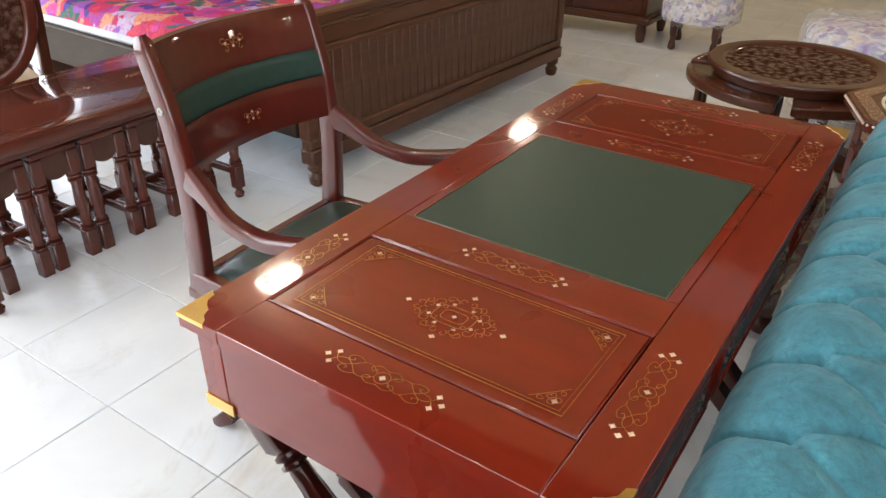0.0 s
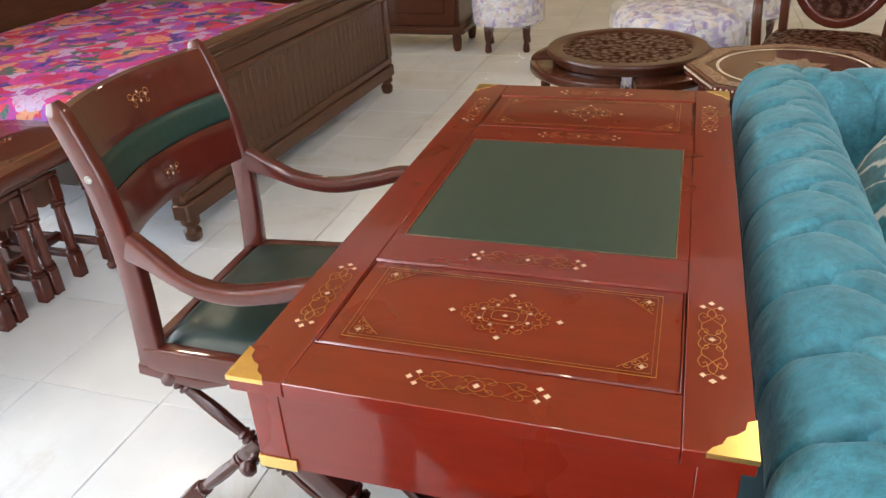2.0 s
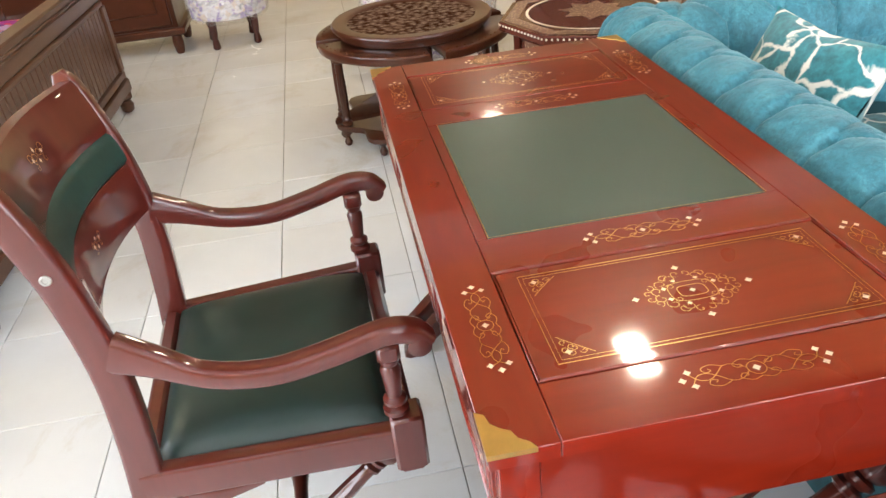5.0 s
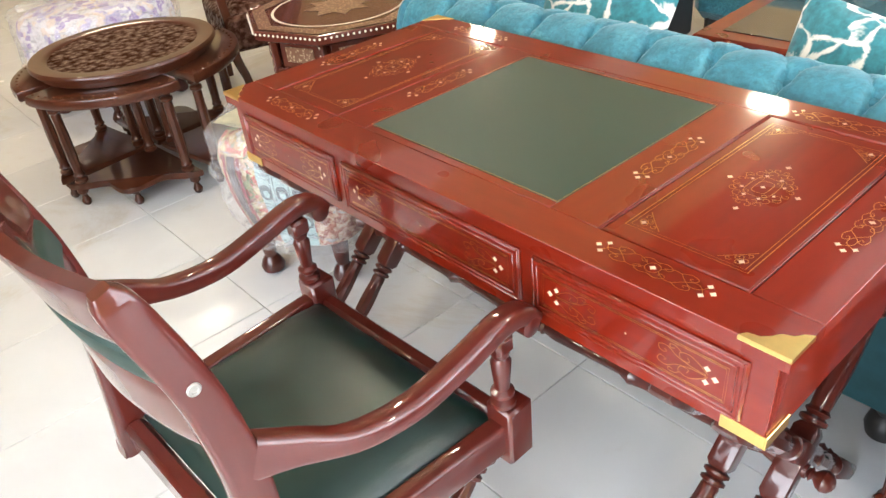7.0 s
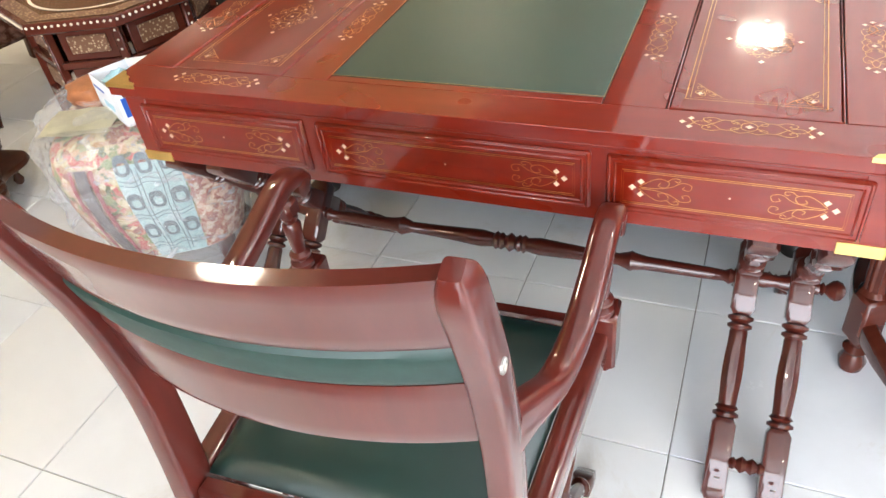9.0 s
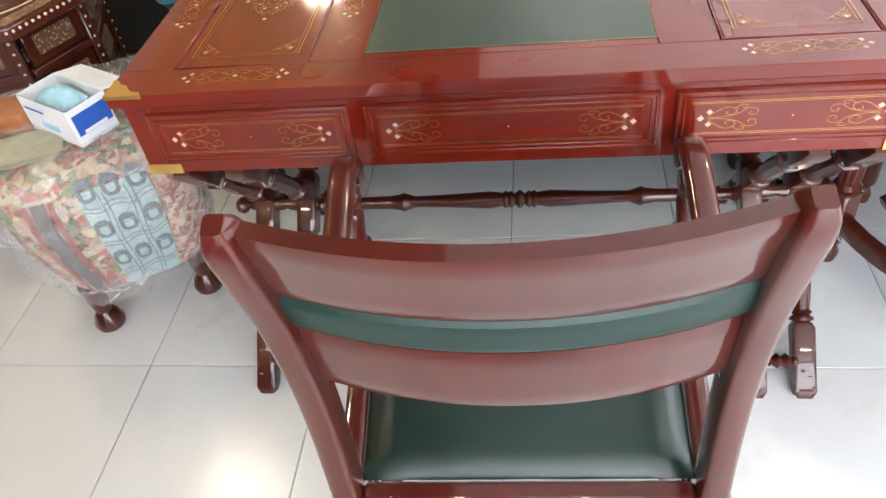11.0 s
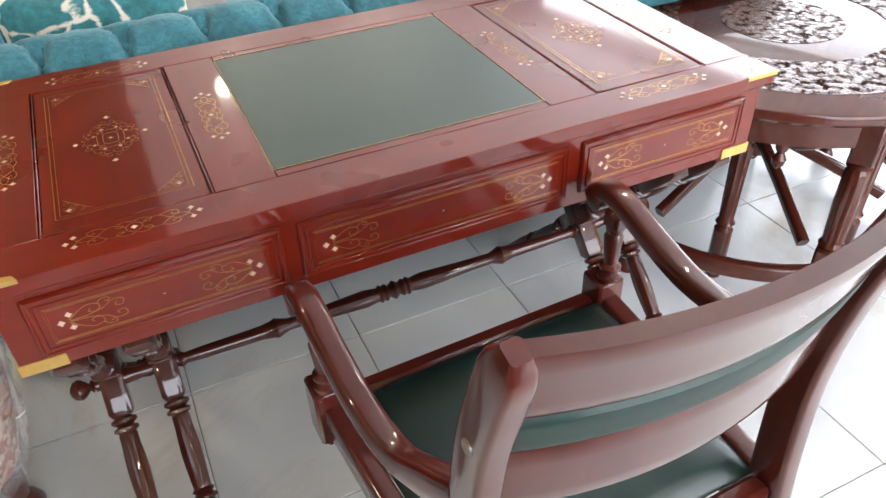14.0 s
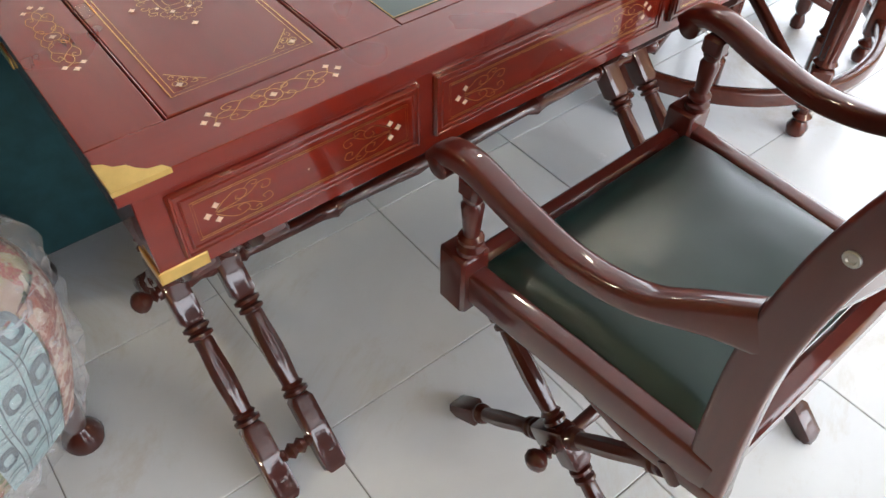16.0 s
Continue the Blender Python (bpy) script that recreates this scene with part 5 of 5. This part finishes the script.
for i in range(6):
    a = radians(60 * i - 20)
    c, s = math.cos(a), math.sin(a)
    bm = bmesh.new()
    m = pose(0.460 * c, 0.460 * s, 0)
    box(bm, (0, 0, 0.51), (0.055, 0.055, 0.12), 0.006, m)
    lathe(bm, [(0.02, 0.45), (0.029, 0.442), (0.02, 0.434), (0.027, 0.425), (0.028, 0.34), (0.024, 0.235), (0.030, 0.225), (0.020, 0.215)], m, 32, (0.23, 0.43, 10, 0.004))
    box(bm, (0, 0, 0.155), (0.055, 0.055, 0.12), 0.006, m)
    lathe(bm, [(0.012, 0.0), (0.024, 0.008), (0.028, 0.03), (0.018, 0.05), (0.026, 0.064), (0.015, 0.074), (0.022, 0.096)], m, 18)
    part("leg", bm, ROSEWOOD, rt)
    b = radians(60 * i + 40)
    bm = bmesh.new()
    arc = [(0.460 * math.cos(a + (b - a) * t / 10), 0.460 * math.sin(a + (b - a) * t / 10), 0.135) for t in range(11)]
    sweep(bm, arc, (0.045, 0.032), (0, 0, 1), 0.25)
    part("curved_stretcher", bm, ROSEWOOD, rt)
    bm = bmesh.new()
    sweep(bm, curve([(0.37 * c, 0.37 * s, 0.46), (0.22 * c, 0.22 * s, 0.36), (0.04 * c, 0.04 * s, 0.30)], 10), (0.03, 0.035), (-s, c, 0), 0.25)
    part("brace", bm, ROSEWOOD, rt)
    bm = bmesh.new()
    sweep(bm, curve([(0.36 * c, 0.36 * s, 0.15), (0.20 * c, 0.20 * s, 0.22), (0.04 * c, 0.04 * s, 0.28)], 10), (0.028, 0.03), (-s, c, 0), 0.25)
    part("brace", bm, ROSEWOOD, rt)
for i in range(6):
    a = radians(60 * i + 8)
    bm = bmesh.new()
    m = pose(0.335 * math.cos(a), 0.335 * math.sin(a), 0)
    lathe(bm, [(0.010, 0.0), (0.020, 0.008), (0.022, 0.028), (0.014, 0.05), (0.024, 0.07), (0.024, 0.16), (0.016, 0.17), (0.025, 0.182), (0.019, 0.195), (0.022, 0.30), (0.024, 0.40), (0.017, 0.415), (0.026, 0.43), (0.026, RH - 0.029)], m, 28, (0.196, 0.405, 9, 0.004))
    part("inner_leg", bm, ROSEWOOD, rt)
    bm = bmesh.new()
    lathe(bm, [(0.003, RH - 0.165), (0.013, RH - 0.155), (0.016, RH - 0.14), (0.008, RH - 0.125), (0.014, RH - 0.115), (0.014, RH - 0.10)], pose(0.455 * math.cos(a + 0.18), 0.455 * math.sin(a + 0.18), 0), 14)
    part("drop_finial", bm, ROSEWOOD, rt)
bm = bmesh.new()
lathe(bm, [(0.02, 0.20), (0.05, 0.22), (0.055, 0.29), (0.05, 0.34), (0.02, 0.36)], None, 20)
part("hub", bm, ROSEWOOD, rt)

# ---- long table with nested small tables ----
NZ = 0.522
long_table = thing("coffee_table", "long mahogany coffee table with rounded corners and inlay", "table", pose(-0.17, -1.99, 0, 0, 0, 1))
bm = bmesh.new()
out = []
for cx, cy, a0 in ((0.52, 0.14, 0), (-0.52, 0.14, 90), (-0.52, -0.14, 180), (0.52, -0.14, 270)):
    for k in range(7):
        a = radians(a0 + 15 * k)
        out.append((cx + 0.12 * math.cos(a), cy + 0.12 * math.sin(a)))
slab(bm, out, NZ - 0.045, NZ, 0.010)
tp = part("tabletop", bm, ROSEWOOD, long_table)
bm = bmesh.new()
for k in (0.055, 0.062):
    ribbon(bm, [(x * (0.64 - k) / 0.64, y * (0.26 - k) / 0.26) for x, y in out], 0.0015, lambda u, v: (u, v, NZ + 0.0009), True)
part("wire_inlay", bm, INLAY, tp)
for cx in (-0.35, 0.0, 0.35):
    w, c = bmesh.new(), bmesh.new()
    strip_motif(w, c, lambda u, v: (cx + u, v, NZ + 0.0009))
    part("wire_inlay", w, INLAY, tp)
    tagged(part("shell_inlay", c, PEARL, tp), kind="stuff")
bm = bmesh.new()
box(bm, (0, 0, NZ - 0.062), (1.16, 0.42, 0.035), 0.006)
part("apron", bm, ROSEWOOD, long_table)


def table_leg(bm, x, y, H):
    m = pose(x, y, 0)
    box(bm, (0, 0, H - 0.045), (0.042, 0.042, 0.09), 0.004, m)
    turned(bm, m, H - 0.30, H - 0.088, 0.0225, True, 24)
    box(bm, (0, 0, H - 0.34 - 0.01), (0.042, 0.042, 0.10), 0.004, m)
    lathe(bm, [(0.009, 0), (0.018, 0.006), (0.021, 0.02), (0.012, 0.034), (0.019, 0.044), (0.021, 0.06)], m, 14)


H2 = NZ - 0.078
for a in (-1, 1):
    for b in (-1, 1):
        bm = bmesh.new()
        table_leg(bm, a * 0.498, b * 0.225, H2)
        part("leg", bm, ROSEWOOD, long_table)
    bm = bmesh.new()
    sweep(bm, [(a * 0.535, -0.16, 0.09), (a * 0.535, 0.16, 0.09)], (0.025, 0.03), (1, 0, 0), 0.2)
    part("side_stretcher", bm, ROSEWOOD, long_table)
bm = bmesh.new()
sweep(bm, [(-0.53, -0.02, 0.10), (0.53, -0.02, 0.10)], (0.03, 0.035), (0, 1, 0), 0.2)
part("long_stretcher", bm, ROSEWOOD, long_table)


def small_table(m):
    ob = thing("nesting_table", "small mahogany nesting table with fluted legs", "table", m, "nested tables")
    h = NZ - 0.10
    bm = bmesh.new()
    box(bm, (0, 0, h - 0.012), (0.165, 0.36, 0.024), 0.006)
    part("tabletop", bm, ROSEWOOD, ob)
    for a in (-1, 1):
        for b in (-1, 1):
            bm = bmesh.new()
            table_leg(bm, a * 0.062, b * 0.155, h - 0.024)
            part("leg", bm, ROSEWOOD, ob)
        bm = bmesh.new()
        sweep(bm, [(a * 0.062, -0.14, 0.09), (a * 0.062, 0.14, 0.09)], (0.022, 0.028), (1, 0, 0), 0.2)
        part("stretcher", bm, ROSEWOOD, ob)
    bm = bmesh.new()
    lathe(bm, [(0.030, -0.006), (0.055, -0.004), (0.055, 0.004), (0.030, 0.006)], pose(0, 0.165, h - 0.055, 90), 20)
    part("drop_ornament", bm, WALNUT, ob)
    return ob


t1 = small_table(pose(0.175, -2.005, 0, 0, 0, 1))
for k in range(1, 5):
    copy_thing(t1, pose(0.175 - 0.178 * k, -2.005 - 0.003 * k, 0, 0, 0, 1))

# ---- bed with panelled footboard and bright quilt ----
bed = thing("bed", "dark walnut bed with panelled footboard and bright floral quilt", "bed", pose(-1.925, -1.558, 0, 0, 0, -2.2))
BW = 1.035
for z0, z1, th, y in ((0.10, 0.17, 0.075, 0.0), (0.17, 0.215, 0.055, 0.0), (0.545, 0.575, 0.055, 0.0), (0.575, 0.645, 0.045, 0.0), (0.645, 0.665, 0.06, 0.0), (0.665, 0.70, 0.08, 0.0)):
    bm = bmesh.new()
    box(bm, (0, y, (z0 + z1) / 2), (2 * BW - (0.0 if z0 < 0.2 else 0.03), th, z1 - z0), 0.008)
    part("footboard_rail", bm, BEDWOOD, bed)
bm = bmesh.new()
box(bm, (0, -0.004, 0.38), (2 * BW - 0.10, 0.02, 0.335), 0.002)
part("footboard_backing", bm, BEDWOOD, bed)
slat = None
for i in range(36):
    x = -BW + 0.06 + (2 * BW - 0.12) * (i + 0.5) / 36
    if slat is None:
        bm = bmesh.new()
        box(bm, (0, 0, 0), ((2 * BW - 0.12) / 36 - 0.004, 0.016, 0.335), 0.004)
        slat = part("slat", bm, BEDWOOD, bed)
        o = slat
    else:
        o = new("slat", slat.data)
        o.parent = bed
    o.location = (x, 0.010, 0.380)
for a in (-1, 1):
    bm = bmesh.new()
    box(bm, (a * (BW - 0.025), 0.0, 0.38), (0.06, 0.06, 0.34), 0.006)
    part("footboard_post", bm, BEDWOOD, bed)
    bm = bmesh.new()
    lathe(bm, [(0.022, 0), (0.032, 0.01), (0.036, 0.04), (0.024, 0.06), (0.038, 0.075), (0.038, 0.105)], pose(a * (BW - 0.05), 0, 0), 18)
    part("foot", bm, BEDWOOD, bed)
    bm = bmesh.new()
    box(bm, (a * (BW - 0.015), -1.02, 0.305), (0.04, 1.96, 0.19), 0.006)
    part("side_rail", bm, SHADEDRAIL, bed)
bm = bmesh.new()
box(bm, (0, -2.04, 0.6), (2 * BW, 0.06, 1.2), 0.02)
part("headboard", bm, BEDWOOD, bed)
bm = bmesh.new()
box(bm, (0, -1.02, 0.445), (2 * BW - 0.02, 1.92, 0.11), 0.03)
part("mattress", bm, SHEET, bed, "white mattress")
bm = bmesh.new()
cushion_grid(bm, 60, 60, lambda u, v: ((2 * u - 1) * (BW + 0.01), -1.98 + 1.90 * v, 0.46 + 0.085 * (dome(u, 24) * dome(v, 30)) ** 0.5 + 0.012 * noise.noise((u * 9, v * 9, 0))))
bmesh.ops.solidify(bm, geom=bm.faces[:], thickness=0.012)
part("quilt", bm, QUILT, bed, "bright pink blue and orange floral quilt")

# ---- far end: cabinet, wrapped stools, carved chairs ----
cab = thing("sideboard", "dark walnut sideboard with panelled doors", "cabinet", pose(-4.15, -2.15, 0, 0, 0, 90))
bm = bmesh.new()
box(bm, (0, 0, 0.50), (1.62, 0.46, 0.70), 0.01)
part("body", bm, WALNUT, cab)
for z, w in ((0.15, 0.05), (0.87, 0.05)):
    bm = bmesh.new()
    box(bm, (0, 0, z), (1.70, 0.52, w), 0.012)
    part("moulding", bm, WALNUT, cab)
for i in range(3):
    bm = bmesh.new()
    x = -0.53 + 0.53 * i
    box(bm, (x, -0.236, 0.50), (0.50, 0.02, 0.62), 0.006)
    box(bm, (x, -0.250, 0.50), (0.36, 0.014, 0.46), 0.010)
    d = part("door", bm, WALNUT, cab)
    bm = bmesh.new()
    lathe(bm, [(0.006, 0), (0.006, 0.012), (0.014, 0.02), (0.010, 0.03)], pose(x + 0.21, -0.247, 0.52, 90), 12)
    part("knob", bm, BRASS, d)
for a in (-1, 1):
    for b in (-1, 1):
        bm = bmesh.new()
        lathe(bm, [(0.022, 0), (0.030, 0.02), (0.036, 0.07), (0.03, 0.13)], pose(a * 0.78, b * 0.20, 0), 14)
        part("foot", bm, WALNUT, cab)


def round_stool(m, wrap=True):
    ob = thing("round_stool", "round purple trellis-patterned stool on turned legs in clear plastic", "stool", m, "wrapped stools")
    bm = bmesh.new()
    lathe(bm, [(0.22, 0.19), (0.245, 0.20), (0.25, 0.30), (0.25, 0.42), (0.235, 0.45), (0.15, 0.47), (0.03, 0.475)], None, 40)
    part("seat", bm, PURPLE, ob)
    bm = bmesh.new()
    prof = [(0.22, 0.16), (0.26, 0.19), (0.262, 0.3), (0.262, 0.43), (0.24, 0.465), (0.02, 0.485)]
    lathe(bm, prof, None, 48, None, False)
    for v in bm.verts:
        v.co += Vector((v.co.x, v.co.y, 0)) * 0.06 * noise.noise(v.co * 12)
    part("plastic_wrap", bm, WRAP, ob, "clear plastic wrapping")
    for i in range(4):
        a = radians(45 + 90 * i)
        bm = bmesh.new()
        lathe(bm, [(0.016, 0), (0.026, 0.01), (0.022, 0.05), (0.016, 0.07), (0.024, 0.1), (0.03, 0.2)], pose(0.19 * math.cos(a), 0.19 * math.sin(a), 0), 14)
        part("leg", bm, MAHOGANY_Z, ob)
    return ob


rs = round_stool(pose(-4.06, -1.02, 0, 0, 0, 10))
copy_thing(rs, pose(-4.3, 0.55, 0, 0, 0, 30))
footstool(pose(-2.95, 0.15, 0, 0, 0, 20), PURPLE, 0.33, 0.50, False, "ottoman", "square purple and cream patterned ottoman wrapped in clear plastic")


def carved_chair(m, wooden=False):
    ob = thing("carved_chair", "dark carved wooden armchair with deep carved seat" if wooden else "dark carved wooden chair with cream seat", "chair", m, "carved chairs")
    bm = bmesh.new()
    if wooden:
        box(bm, (0, 0, 0.36), (0.54, 0.52, 0.16), 0.02)
    else:
        box(bm, (0, 0, 0.40), (0.52, 0.50, 0.06), 0.012)
    part("seat_frame", bm, CARVED if wooden else WALNUT, ob)
    bm = bmesh.new()
    cushion_grid(bm, 14, 14, lambda u, v: ((u - 0.5) * 0.46, (v - 0.5) * 0.44, 0.425 + 0.05 * (dome(u, 6) * dome(v, 6)) ** 0.5))
    part("seat", bm, CARVED if wooden else STONE, ob, "carved wooden seat" if wooden else "cream padded seat")
    for a in (-1, 1):
        bm = bmesh.new()
        sweep(bm, curve([(a * 0.23, -0.21, 0.40), (a * 0.26, -0.25, 0.28), (a * 0.22, -0.21, 0.12), (a * 0.25, -0.25, 0.015)], 14), [(0.05 - 0.02 * i / 14, 0.05 - 0.02 * i / 14) for i in range(15)], (1, 0, 0), 0.3)
        part("front_leg", bm, WALNUT, ob)
        bm = bmesh.new()
        sweep(bm, curve([(a * 0.22, 0.30, 0.012), (a * 0.22, 0.23, 0.40), (a * 0.23, 0.26, 0.8), (a * 0.16, 0.30, 1.02)], 16), (0.04, 0.045), (1, 0, 0), 0.25)
        part("back_leg", bm, WALNUT, ob)
        bm = bmesh.new()
        sweep(bm, curve([(a * 0.23, 0.25, 0.66), (a * 0.28, 0.0, 0.64), (a * 0.27, -0.20, 0.66), (a * 0.25, -0.22, 0.42)], 18), (0.04, 0.035), (1, 0, 0), 0.3)
        part("arm", bm, WALNUT, ob)
    bm = bmesh.new()
    sweep(bm, curve([(-0.18, 0.295, 1.0), (-0.09, 0.305, 1.09), (0, 0.31, 1.12), (0.09, 0.305, 1.09), (0.18, 0.295, 1.0)], 16), (0.035, 0.07), (0, 1, 0), 0.25)
    part("crest_rail", bm, WALNUT, ob)
    bm = bmesh.new()
    slab(bm, [(0.185 * math.cos(radians(9 * i)), 0.25 * math.sin(radians(9 * i))) for i in range(40)], -0.011, 0.011, 0.006)
    bmesh.ops.transform(bm, matrix=pose(0, 0.275, 0.75, 90), verts=bm.verts[:])
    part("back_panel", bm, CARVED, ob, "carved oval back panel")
    bm = bmesh.new()
    sweep(bm, [(0.205 * math.cos(radians(10 * i)), 0.275, 0.75 + 0.27 * math.sin(radians(10 * i))) for i in range(37)], (0.05, 0.05), (0, 1, 0), 0.3)
    part("oval_frame", bm, ROSEWOOD, ob)
    return ob


carved_chair(pose(-2.45, 0.80, 0, 0, 0, 75), True)
carved_chair(pose(-0.20, -2.70, 0, 0, 0, -14))


def crumpled_bag(m, r, h, mat, label):
    ob = thing("plastic_bag", label, "bag", m)
    part("film", body_shell(0.0, h, r, 2.2, 48, 0, r * 0.6, r * 40), mat, ob)


crumpled_bag(pose(-1.34, -2.11, 0.002), 0.085, 0.09, PALEBLUE, "crumpled blue-white plastic bundle on the floor under the bed")

# ---- tiled floor ----
bm = bmesh.new()
box(bm, ((X0 + X1) / 2, (Y0 + Y1) / 2, -0.03), (X1 - X0 + 0.4, Y1 - Y0 + 0.4, 0.05), 0.002)
floor = tagged(part("floor", bm, GROUT, None, "", False), "white porcelain tiled floor with grey joints", "floor", "", "structure")
PX, PY = 0.4225, 0.4248


def tile_mesh(gap=0.0022):
    bm = bmesh.new()
    box(bm, (0, 0, -0.004), (PX - gap, PY - gap, 0.008), 0.0014)
    me = bpy.data.meshes.new("tile")
    bm.to_mesh(me)
    bm.free()
    me.materials.append(TILE)
    return me


tm = tile_mesh()
far = bmesh.new()
rnd = random.Random(4)
for i in range(-16, 11):
    for j in range(-13, 17):
        x, y = -0.037 + (i + 0.5) * PX, 0.164 + (j - 0.5) * PY
        if not (X0 < x < X1 and Y0 < y < Y1):
            continue
        if -3.4 < x < 1.5 and -2.9 < y < 1.2:
            o = new("tile", tm)
            o.parent = floor
            o.location = (x, y, 0.0)
            o.rotation_euler = (rnd.uniform(-0.0008, 0.0008), rnd.uniform(-0.0008, 0.0008), 0)
        else:
            box(far, (x, y, -0.004), (PX - 0.0022, PY - 0.0022, 0.008), 0.0014)
tagged(part("far_tiles", far, TILE, floor, "", False), "white porcelain floor tiles", "", "", "stuff")
